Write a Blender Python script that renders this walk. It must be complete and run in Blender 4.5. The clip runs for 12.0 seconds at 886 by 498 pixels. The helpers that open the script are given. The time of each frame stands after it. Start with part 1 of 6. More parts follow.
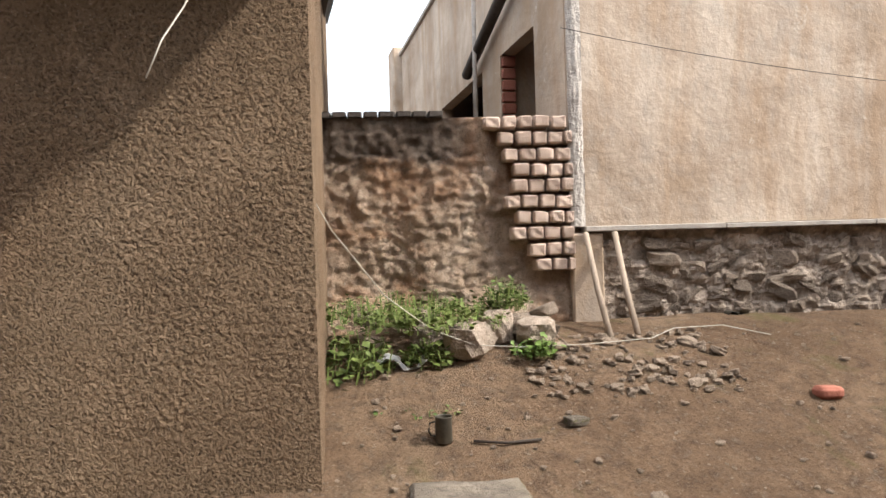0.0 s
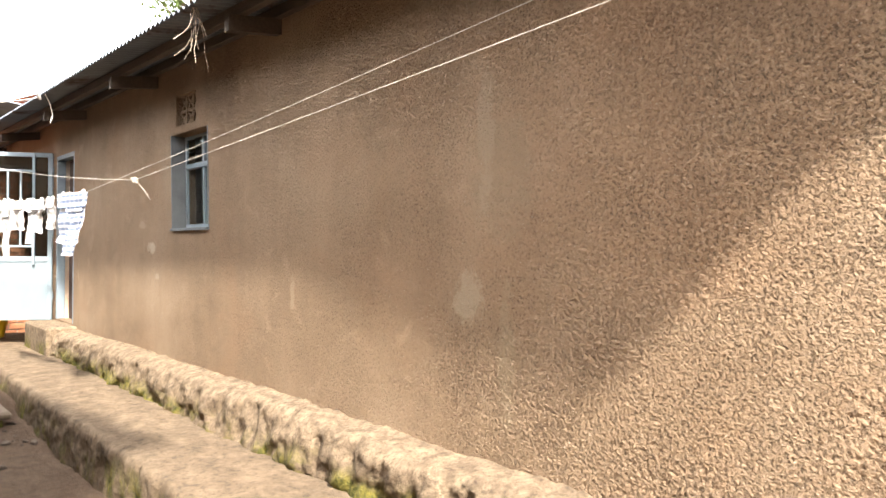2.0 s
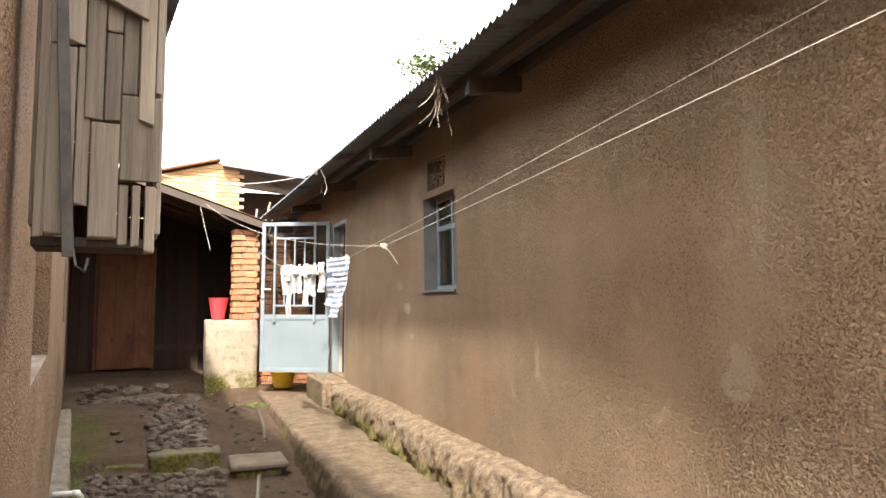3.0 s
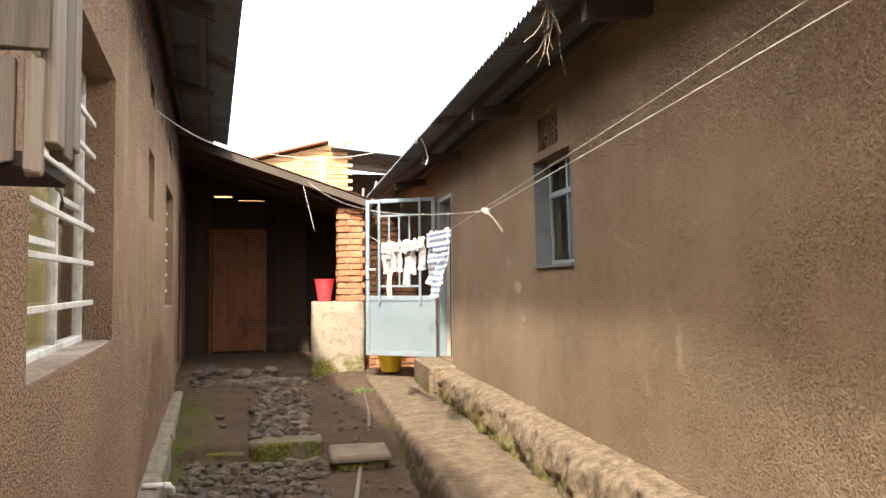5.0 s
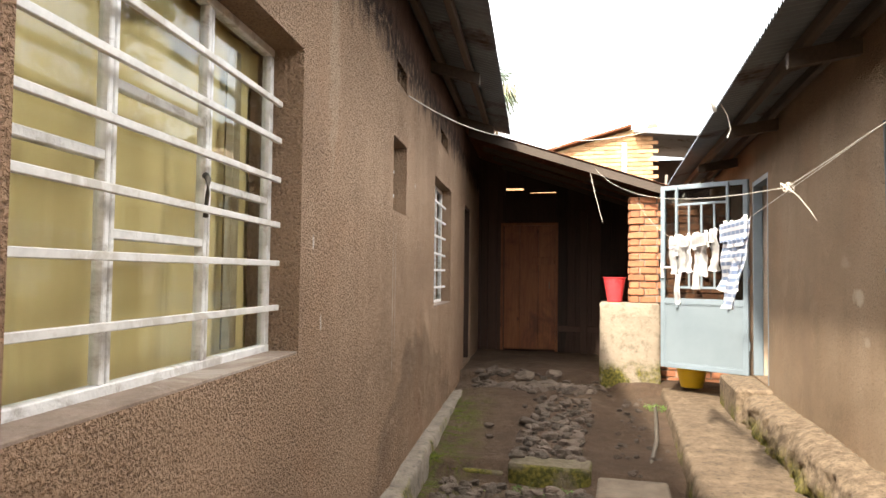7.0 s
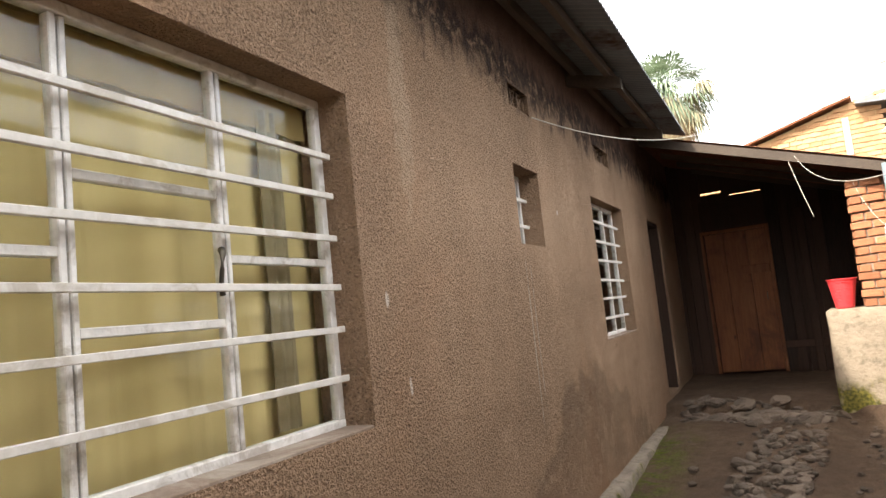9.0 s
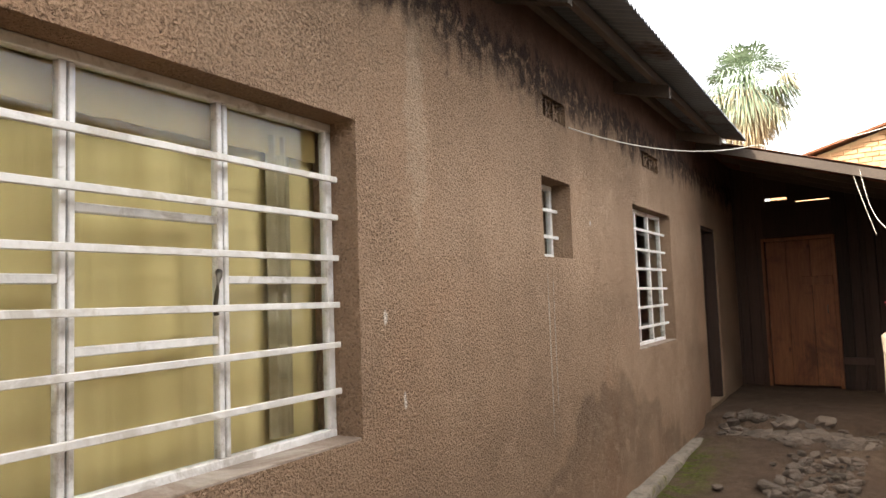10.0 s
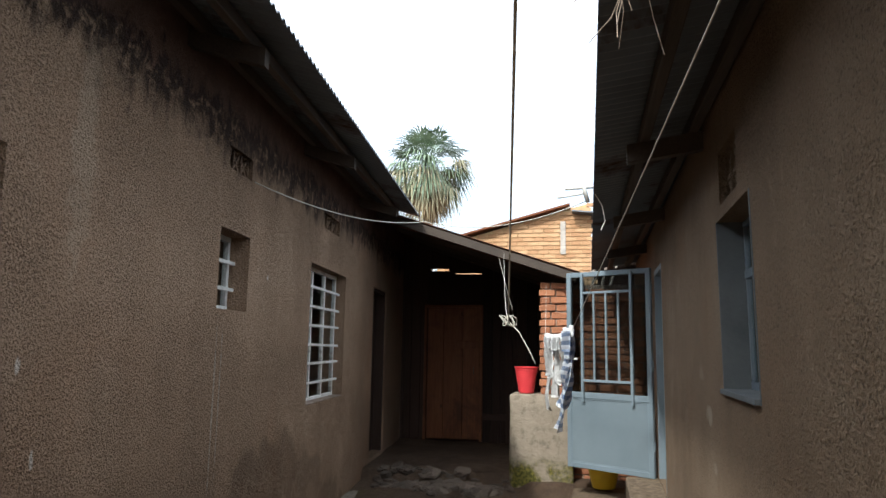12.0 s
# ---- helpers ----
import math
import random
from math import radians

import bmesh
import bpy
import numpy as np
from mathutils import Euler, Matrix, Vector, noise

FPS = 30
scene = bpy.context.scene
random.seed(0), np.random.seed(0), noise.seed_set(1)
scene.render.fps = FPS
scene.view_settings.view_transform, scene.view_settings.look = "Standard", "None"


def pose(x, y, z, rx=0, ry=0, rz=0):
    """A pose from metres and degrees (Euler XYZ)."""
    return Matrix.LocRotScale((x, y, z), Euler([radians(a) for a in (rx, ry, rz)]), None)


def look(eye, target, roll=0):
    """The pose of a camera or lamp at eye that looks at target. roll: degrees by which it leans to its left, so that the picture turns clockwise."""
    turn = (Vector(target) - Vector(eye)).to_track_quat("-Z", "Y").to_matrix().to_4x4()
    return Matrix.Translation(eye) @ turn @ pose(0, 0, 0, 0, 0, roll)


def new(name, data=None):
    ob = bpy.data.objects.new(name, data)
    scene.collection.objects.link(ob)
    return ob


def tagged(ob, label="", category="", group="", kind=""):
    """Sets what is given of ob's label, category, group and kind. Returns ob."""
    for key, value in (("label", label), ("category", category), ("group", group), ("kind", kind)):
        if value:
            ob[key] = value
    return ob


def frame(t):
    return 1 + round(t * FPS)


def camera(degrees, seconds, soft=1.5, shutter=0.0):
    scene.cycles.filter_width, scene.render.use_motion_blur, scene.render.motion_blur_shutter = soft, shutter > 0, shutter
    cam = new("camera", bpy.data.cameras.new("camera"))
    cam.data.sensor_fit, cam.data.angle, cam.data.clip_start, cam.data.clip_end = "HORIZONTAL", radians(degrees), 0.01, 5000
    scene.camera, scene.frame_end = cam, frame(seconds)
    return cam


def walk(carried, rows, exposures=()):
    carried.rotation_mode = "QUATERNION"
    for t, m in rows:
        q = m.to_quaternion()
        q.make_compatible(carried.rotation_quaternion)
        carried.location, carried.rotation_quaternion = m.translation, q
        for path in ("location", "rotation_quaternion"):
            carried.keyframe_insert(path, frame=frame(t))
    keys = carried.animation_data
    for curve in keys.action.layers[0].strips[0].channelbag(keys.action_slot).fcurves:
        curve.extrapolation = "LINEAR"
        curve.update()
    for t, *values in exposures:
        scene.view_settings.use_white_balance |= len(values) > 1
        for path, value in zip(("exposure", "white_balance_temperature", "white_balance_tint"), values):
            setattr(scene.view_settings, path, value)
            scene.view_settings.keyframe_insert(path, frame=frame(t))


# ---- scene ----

cam = camera(65.4, 12.0)
PATH = [
    (0, (0.163, 1.002, 2.204), (0.361, 2.993, 2.199), -1.7),
    (0.5, (0.044, 1.083, 2.201), (-0.257, 3.06, 2.187), -1.7),
    (0.9, (0.0, 1.163, 2.198), (-0.693, 3.039, 2.225), -2.6),
    (1, (0.0, 1.19, 2.202), (-0.809, 3.018, 2.26), -2.7),
    (1.5, (-0.047, 1.293, 2.2), (-1.239, 2.899, 2.219), -0.7),
    (2, (-0.201, 1.386, 2.218), (-1.682, 2.731, 2.222), 0.5),
    (2.5, (-0.336, 1.476, 2.235), (-2.003, 2.577, 2.319), -0.5),
    (3, (-0.409, 1.605, 2.28), (-2.27, 2.32, 2.432), 0.1),
    (3.2, (-0.44, 1.649, 2.268), (-2.338, 2.258, 2.426), 0.5),
    (4.8, (-0.924, 1.771, 2.231), (-2.851, 2.304, 2.276), -1.4),
    (5, (-1.038, 1.843, 2.248), (-2.995, 2.245, 2.349), -0.5),
    (5.5, (-1.252, 1.932, 2.267), (-3.24, 2.138, 2.332), 1.1),
    (6, (-1.545, 1.989, 2.288), (-3.538, 2.136, 2.366), 1.4),
    (6.5, (-1.699, 2.048, 2.314), (-3.697, 1.974, 2.364), -0.1),
    (7, (-1.929, 2.22, 2.308), (-3.865, 1.723, 2.388), 0.7),
    (7.2, (-1.966, 2.297, 2.313), (-3.846, 1.618, 2.388), 0.7),
    (8.8, (-2.432, 2.513, 2.379), (-4.173, 1.547, 2.566), -5.7),
    (9, (-2.499, 2.573, 2.355), (-4.179, 1.506, 2.552), -6.0),
    (9.5, (-2.596, 2.793, 2.445), (-4.06, 1.433, 2.538), -3.3),
    (10, (-2.577, 2.863, 2.511), (-4.142, 1.626, 2.654), -2.0),
    (10.5, (-2.539, 2.874, 2.554), (-4.241, 1.843, 2.757), -1.1),
    (11, (-2.494, 2.913, 2.562), (-4.362, 2.238, 2.796), -0.5),
    (11.5, (-2.492, 2.953, 2.554), (-4.421, 2.507, 2.835), 0.1),
    (12, (-2.5, 2.97, 2.535), (-4.432, 2.538, 2.817), 1.0),
]
EXPOSURES = [(0, 0.42, 6350, 10), (0.5, 0.45, 6450, 10), (1.0, 1.15, 6450, 10), (1.5, 1.92, 6350, 10), (2.0, 2.3, 6550, 10), (2.5, 2.05, 6550, 10), (3.0, 1.75, 6750, 10), (5.0, 1.65, 6950, 10),
             (6.5, 1.75, 6900, 10), (7.0, 1.7, 6900, 10), (9.0, 1.45, 6900, 11), (9.5, 1.45, 6900, 11), (10.0, 1.6, 6900, 11), (10.5, 1.65, 6800, 11), (11.0, 1.55, 6600, 10), (11.5, 0.65, 6150, 8), (12, 0.22, 5850, 5)]
walk(cam, [(t, look(eye, target, roll)) for t, eye, target, roll in PATH], EXPOSURES)

# ---- sky and sun: morning sun down the alley through thin white haze ----
TO_SUN = Vector((2.04, -0.648, 2.01)).normalized()
SUN_EL, SUN_AZ = math.asin(TO_SUN.z), math.atan2(TO_SUN.x, TO_SUN.y)
world = bpy.data.worlds.new("sky")
scene.world = world
world.use_nodes = True
wn = world.node_tree
wn.nodes.clear()
w_out = wn.nodes.new("ShaderNodeOutputWorld")
w_sky = wn.nodes.new("ShaderNodeTexSky")
w_sky.sky_type, w_sky.sun_disc = "NISHITA", False
w_sky.sun_elevation, w_sky.sun_rotation = SUN_EL, SUN_AZ
w_sky.air_density, w_sky.dust_density, w_sky.ozone_density = 1.0, 4.0, 1.0
w_b1 = wn.nodes.new("ShaderNodeBackground")
w_b1.inputs[1].default_value = 0.12
w_b2 = wn.nodes.new("ShaderNodeBackground")
w_b2.inputs[1].default_value = 1.0
# thin overcast: brighter overhead than at the horizon
w_co = wn.nodes.new("ShaderNodeTexCoord")
w_sep = wn.nodes.new("ShaderNodeSeparateXYZ")
w_up = wn.nodes.new("ShaderNodeValToRGB")
w_up.color_ramp.elements[0].position, w_up.color_ramp.elements[0].color = 0.0, (0.5, 0.495, 0.48, 1)
w_up.color_ramp.elements[1].position, w_up.color_ramp.elements[1].color = 1.0, (2.4, 2.37, 2.31, 1)
wn.links.new(w_co.outputs["Generated"], w_sep.inputs[0])
wn.links.new(w_sep.outputs[2], w_up.inputs[0])
wn.links.new(w_up.outputs[0], w_b2.inputs[0])
w_add = wn.nodes.new("ShaderNodeAddShader")
wn.links.new(w_sky.outputs[0], w_b1.inputs[0])
wn.links.new(w_b1.outputs[0], w_add.inputs[0])
wn.links.new(w_b2.outputs[0], w_add.inputs[1])
wn.links.new(w_add.outputs[0], w_out.inputs[0])
sun_data = bpy.data.lights.new("sun", "SUN")
sun_data.energy, sun_data.angle, sun_data.color = 4.4, radians(2.4), (1.0, 0.93, 0.82)
sun = new("sun", sun_data)
sun.matrix_world = look(TO_SUN * 60, (0, 0, 0))


# ---- materials ----
class Nodes:
    """A small builder for one node material."""

    def __init__(self, name, rough=0.8, metal=0.0, spec=0.3):
        self.m = bpy.data.materials.new(name)
        self.m.use_nodes = True
        self.t = self.m.node_tree
        self.b = self.t.nodes["Principled BSDF"]
        self.b.inputs["Roughness"].default_value = rough
        self.b.inputs["Metallic"].default_value = metal
        self.b.inputs["Specular IOR Level"].default_value = spec
        self.co = self.t.nodes.new("ShaderNodeTexCoord").outputs["Object"]

    def scaled(self, sx, sy, sz):
        n = self.t.nodes.new("ShaderNodeMapping")
        n.inputs["Scale"].default_value = (sx, sy, sz)
        self.t.links.new(self.co, n.inputs["Vector"])
        return n.outputs[0]

    def noise(self, scale, detail=4, rough=0.55, dist=0.0, vec=None):
        n = self.t.nodes.new("ShaderNodeTexNoise")
        n.inputs["Scale"].default_value, n.inputs["Detail"].default_value = scale, detail
        n.inputs["Roughness"].default_value, n.inputs["Distortion"].default_value = rough, dist
        self.t.links.new(vec or self.co, n.inputs["Vector"])
        return n.outputs["Fac"]

    def cells(self, scale, feature="F1", rnd=1.0, vec=None):
        n = self.t.nodes.new("ShaderNodeTexVoronoi")
        n.feature = feature
        n.inputs["Scale"].default_value, n.inputs["Randomness"].default_value = scale, rnd
        self.t.links.new(vec or self.co, n.inputs["Vector"])
        return n.outputs["Distance"]

    def ramp(self, fac, *stops):
        n = self.t.nodes.new("ShaderNodeValToRGB")
        while len(n.color_ramp.elements) < len(stops):
            n.color_ramp.elements.new(0.5)
        for e, (p, c) in zip(n.color_ramp.elements, stops):
            e.position = p
            e.color = (c, c, c, 1) if isinstance(c, (int, float)) else (*c, 1)
        self.t.links.new(fac, n.inputs[0])
        return n.outputs[0]

    def mix(self, fac, a, b, kind="MIX"):
        n = self.t.nodes.new("ShaderNodeMix")
        n.data_type, n.blend_type = "RGBA", kind
        for i, v in ((0, fac), (6, a), (7, b)):
            if isinstance(v, bpy.types.NodeSocket):
                self.t.links.new(v, n.inputs[i])
            elif isinstance(v, (int, float)):
                n.inputs[i].default_value = v if i == 0 else (v, v, v, 1)
            else:
                n.inputs[i].default_value = (*v, 1)
        return n.outputs[2]

    def math(self, op, a, b=0.0):
        n = self.t.nodes.new("ShaderNodeMath")
        n.operation = op
        for i, v in ((0, a), (1, b)):
            if isinstance(v, bpy.types.NodeSocket):
                self.t.links.new(v, n.inputs[i])
            else:
                n.inputs[i].default_value = v
        return n.outputs[0]

    def axis(self, i):
        n = self.t.nodes.new("ShaderNodeSeparateXYZ")
        self.t.links.new(self.co, n.inputs[0])
        return n.outputs[i]

    def rand(self):
        return self.t.nodes.new("ShaderNodeObjectInfo").outputs["Random"]

    def island(self):
        return self.t.nodes.new("ShaderNodeNewGeometry").outputs["Random Per Island"]

    def colour(self, c):
        if isinstance(c, bpy.types.NodeSocket):
            self.t.links.new(c, self.b.inputs["Base Color"])
        else:
            self.b.inputs["Base Color"].default_value = (*c, 1)
        return self

    def bump(self, h, dist=0.01, strength=1.0):
        n = self.t.nodes.new("ShaderNodeBump")
        n.inputs["Strength"].default_value, n.inputs["Distance"].default_value = strength, dist
        self.t.links.new(h, n.inputs["Height"])
        if self.b.inputs["Normal"].is_linked:
            self.t.links.new(self.b.inputs["Normal"].links[0].from_socket, n.inputs["Normal"])
        self.t.links.new(n.outputs[0], self.b.inputs["Normal"])
        return self

    def roughness(self, v):
        self.t.links.new(v, self.b.inputs["Roughness"])
        return self


def stucco(name, dark, mid, light, damp=False, marks=()):
    """Brown spatter-dash render: thrown lumps and crevices, streaks, patches; marks are (x, z, rx, rz, colour) chips and drips."""
    k = Nodes(name, 0.92, 0, 0.15)
    x, z = k.axis(0), k.axis(2)
    big = k.noise(0.9, 5, 0.6)
    streak = k.noise(1.0, 5, 0.65, vec=k.scaled(5.5, 5.5, 0.5))
    c = k.ramp(big, (0.3, dark), (0.52, mid), (0.75, light))
    c = k.mix(k.ramp(streak, (0.42, 0.0), (0.75, 0.32)), c, tuple(v * 0.68 for v in mid))
    c = k.mix(k.ramp(k.noise(3.4, 7, 0.75, 0.6), (0.56, 0.0), (0.66, 0.5)), c, light)
    c = k.mix(k.ramp(k.noise(0.55, 4, 0.6, 0.8), (0.5, 0.0), (0.68, 0.4)), c, (mid[0] * 1.1, mid[1] * 0.92, mid[2] * 0.8))
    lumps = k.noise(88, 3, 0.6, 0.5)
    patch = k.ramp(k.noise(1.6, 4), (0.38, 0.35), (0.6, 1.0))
    # crevice shade and lump highlights are painted in, following the bump noise
    crevice_shade = k.math("MULTIPLY", patch, k.ramp(lumps, (0.37, 0.55), (0.44, 0.0)))
    c = k.mix(crevice_shade, c, tuple(v * 0.3 for v in dark))
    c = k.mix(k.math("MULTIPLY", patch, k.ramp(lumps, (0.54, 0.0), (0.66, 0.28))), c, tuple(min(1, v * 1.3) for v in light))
    c = k.mix(k.ramp(k.noise(130, 1), (0.71, 0.0), (0.76, 0.55)), c, (0.5, 0.44, 0.36))
    wob = k.math("MULTIPLY", k.math("SUBTRACT", k.noise(9, 6, 0.75, 0.5), 0.5), 4.0)
    for mx, mz, rx, rz, mc in marks:
        ex = k.math("POWER", k.math("DIVIDE", k.math("SUBTRACT", x, mx), rx), 2.0)
        ez = k.math("POWER", k.math("DIVIDE", k.math("SUBTRACT", z, mz), rz), 2.0)
        e = k.math("ADD", k.math("ADD", ex, ez), wob)
        c = k.mix(k.ramp(e, (0.35, 0.6), (1.0, 0.0)), c, mc)
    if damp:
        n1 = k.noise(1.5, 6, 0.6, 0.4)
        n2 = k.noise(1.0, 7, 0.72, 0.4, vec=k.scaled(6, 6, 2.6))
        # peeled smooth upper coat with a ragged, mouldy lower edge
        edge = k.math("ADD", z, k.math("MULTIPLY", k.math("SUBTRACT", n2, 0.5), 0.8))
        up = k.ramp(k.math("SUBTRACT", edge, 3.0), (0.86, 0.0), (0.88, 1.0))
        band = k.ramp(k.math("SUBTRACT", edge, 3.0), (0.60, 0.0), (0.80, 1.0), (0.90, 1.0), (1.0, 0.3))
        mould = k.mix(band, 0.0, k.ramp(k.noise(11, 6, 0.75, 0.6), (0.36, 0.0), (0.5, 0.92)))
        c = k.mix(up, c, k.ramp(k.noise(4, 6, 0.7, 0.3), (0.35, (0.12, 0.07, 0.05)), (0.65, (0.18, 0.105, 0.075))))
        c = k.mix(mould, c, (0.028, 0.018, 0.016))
        # one damp bloom low on the wall
        dx = k.math("POWER", k.math("DIVIDE", k.math("SUBTRACT", x, 3.0), 1.6), 2.0)
        top = k.math("SUBTRACT", 1.85, k.math("MULTIPLY", dx, 0.5))
        lvl = k.math("ADD", k.math("SUBTRACT", top, z), k.math("MULTIPLY", k.math("SUBTRACT", n1, 0.5), 1.2))
        c = k.mix(k.ramp(lvl, (0.0, 0.0), (0.12, 0.4), (0.9, 0.2)), c, (0.07, 0.046, 0.03))
        flake = k.ramp(k.noise(7, 5, 0.7, 0.8), (0.56, 0.0), (0.6, 0.6))
        c = k.mix(k.mix(k.ramp(k.math("SUBTRACT", 1.62, z), (0.0, 0.0), (0.2, 1.0)), 0.0, flake), c, (0.30, 0.21, 0.145))
    k.colour(c)
    h = k.mix(k.ramp(k.noise(1.6, 4), (0.35, 0.5), (0.6, 1.0)), 0.0, k.ramp(lumps, (0.36, 0.0), (0.47, 0.75), (0.66, 1.0)))
    k.bump(k.noise(9, 4), 0.015, 0.5)
    k.bump(h, 0.02, 1.0)
    k.bump(k.noise(200, 2), 0.003, 0.6)
    return k.m


MARKS_A = ((-2.38, 2.01, 0.10, 0.13, (0.34, 0.28, 0.2)), (-6.28, 2.22, 0.10, 0.055, (0.5, 0.42, 0.32)), (-6.15, 1.98, 0.06, 0.035, (0.42, 0.34, 0.26)), (-6.5, 2.42, 0.12, 0.04, (0.32, 0.25, 0.18)),
           (-2.2, 2.55, 0.22, 0.3, (0.24, 0.18, 0.12)), (-2.15, 1.75, 0.05, 0.35, (0.27, 0.21, 0.14)), (-2.28, 2.75, 0.06, 0.35, (0.30, 0.235, 0.165)), (-3.9, 1.95, 0.03, 0.12, (0.33, 0.26, 0.18)))
MARKS_B = ((1.80, 2.2, 0.012, 0.55, (0.4, 0.36, 0.3)), (1.88, 2.2, 0.010, 0.5, (0.36, 0.32, 0.27)), (0.16, 2.45, 0.015, 0.04, (0.6, 0.56, 0.5)), (0.28, 2.1, 0.012, 0.04, (0.6, 0.56, 0.5)), (2.6, 3.0, 0.02, 0.02, (0.55, 0.5, 0.45)),
           (-0.35, 3.6, 0.06, 0.05, (0.4, 0.28, 0.17)), (0.42, 3.3, 0.09, 0.6, (0.36, 0.27, 0.19)))
TONES_A = ((0.187, 0.128, 0.083), (0.255, 0.18, 0.118), (0.325, 0.24, 0.165))
TONES_B = ((0.225, 0.15, 0.098), (0.30, 0.202, 0.133), (0.375, 0.262, 0.178))
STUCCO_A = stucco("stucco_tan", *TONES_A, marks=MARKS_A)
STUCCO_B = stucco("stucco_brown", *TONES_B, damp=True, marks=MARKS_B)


def simple(name, c1, c2, scale=6.0, rough=0.8, metal=0.0, bump=0.003, bscale=60, spec=0.3, c3=None, vary=0.0, stretch=None):
    k = Nodes(name, rough, metal, spec)
    vec = k.scaled(*stretch) if stretch else None
    c = k.ramp(k.noise(scale, 6, 0.62, 0.2, vec=vec), (0.32, c1), (0.68, c2))
    if c3:
        c = k.mix(k.ramp(k.noise(scale * 0.37, 5, 0.7, 0.6), (0.52, 0.0), (0.64, 0.85)), c, c3)
    if vary:
        r = k.rand()
        c = k.mix(vary, c, k.ramp(r, (0.0, tuple(v * 0.45 for v in c1)), (1.0, tuple(min(1, v * 1.5) for v in c2))))
    k.colour(c)
    if bump:
        k.bump(k.noise(bscale, 5, 0.6, vec=vec), bump, 0.9)
    return k.m


def soil_material():
    k = Nodes("soil", 0.95, 0, 0.12)
    c = k.ramp(k.noise(1.1, 6, 0.6, 0.3), (0.3, (0.15, 0.095, 0.058)), (0.5, (0.25, 0.165, 0.105)), (0.72, (0.36, 0.26, 0.175)))
    c = k.mix(k.ramp(k.noise(14, 6, 0.75), (0.45, 0.0), (0.66, 0.7)), c, (0.085, 0.058, 0.042))
    c = k.mix(k.ramp(k.noise(28, 5, 0.75, 0.5), (0.55, 0.0), (0.68, 0.6)), c, (0.32, 0.25, 0.19))
    c = k.mix(k.ramp(k.noise(55, 3, 0.6), (0.62, 0.0), (0.7, 0.6)), c, (0.42, 0.34, 0.26))
    x, y = k.axis(0), k.axis(1)
    damp = k.ramp(k.math("ADD", k.math("MULTIPLY", x, -0.1), k.math("MULTIPLY", k.noise(0.8, 4), 0.12)), (0.36, 0.0), (0.52, 0.75))
    c = k.mix(damp, c, k.ramp(k.noise(9, 6, 0.7), (0.3, (0.045, 0.031, 0.022)), (0.7, (0.115, 0.08, 0.057))))
    # moss beside the drain kerb of the brown house
    line = k.math("SUBTRACT", k.math("SUBTRACT", y, 1.53), k.math("MULTIPLY", x, 0.12))
    side = k.ramp(k.math("ADD", line, k.math("MULTIPLY", k.noise(3, 5, 0.7), 0.4)), (0.36, 1.0), (0.75, 0.0))
    along = k.ramp(k.math("MULTIPLY", x, -0.1), (0.40, 0.0), (0.47, 1.0), (0.92, 1.0), (1.0, 0.0))
    moss = k.mix(k.mix(side, 0.0, along), 0.0, k.ramp(k.noise(4.5, 7, 0.75, 0.5), (0.44, 0.0), (0.56, 1.0)))
    c = k.mix(moss, c, k.ramp(k.noise(40, 4), (0.35, (0.045, 0.065, 0.008)), (0.65, (0.13, 0.15, 0.022))))
    wet = k.mix(k.ramp(k.math("MULTIPLY", x, -0.1), (0.60, 0.0), (0.70, 1.0)), 0.0, k.ramp(k.noise(1.7, 5, 0.6, 0.5), (0.45, 0.0), (0.6, 0.55)))
    c = k.mix(wet, c, (0.075, 0.05, 0.036))
    grass = k.mix(k.ramp(x, (0.0, 0.0), (0.1, 1.0)), 0.0, k.ramp(k.noise(2.2, 6, 0.75, 0.5), (0.58, 0.0), (0.68, 0.5)))
    c = k.mix(grass, c, (0.13, 0.13, 0.045))
    k.colour(c)
    c = k.mix(k.ramp(k.noise(95, 4, 0.7), (0.36, 0.35), (0.46, 0.0)), c, (0.07, 0.044, 0.028))
    k.colour(c)
    k.bump(k.noise(7, 6, 0.65), 0.08, 0.8)
    k.bump(k.noise(34, 7, 0.8), 0.05, 1.0)
    return k.m


def mossy(name, c1, c2, moss_level=0.5, scale=8, foot=None):
    k = Nodes(name, 0.93, 0, 0.15)
    c = k.ramp(k.noise(scale, 6, 0.65, 0.3), (0.3, c1), (0.7, c2))
    c = k.mix(k.ramp(k.noise(scale * 3, 5, 0.7), (0.5, 0.0), (0.68, 0.6)), c, tuple(v * 0.4 for v in c1))
    n = k.t.nodes.new("ShaderNodeNewGeometry").outputs["Normal"]
    sep = k.t.nodes.new("ShaderNodeSeparateXYZ")
    k.t.links.new(n, sep.inputs[0])
    m = k.math("MULTIPLY", k.ramp(k.noise(2.4, 6, 0.7, 0.5), (moss_level, 0.0), (moss_level + 0.12, 1.0)), k.ramp(sep.outputs[2], (0.75, 1.0), (0.95, 0.12)))
    if foot:
        low = k.math("SUBTRACT", foot, k.math("ADD", k.axis(2), k.math("MULTIPLY", k.noise(5, 5, 0.7), 0.25)))
        m = k.math("MULTIPLY", m, k.ramp(low, (0.0, 0.0), (0.12, 1.0)))
    c = k.mix(m, c, k.ramp(k.noise(30, 4), (0.4, (0.05, 0.05, 0.014)), (0.65, (0.15, 0.13, 0.03))))
    k.colour(c)
    k.bump(k.noise(14, 6, 0.7), 0.03, 0.7)
    k.bump(k.noise(90, 5, 0.7), 0.006, 0.9)
    return k.m


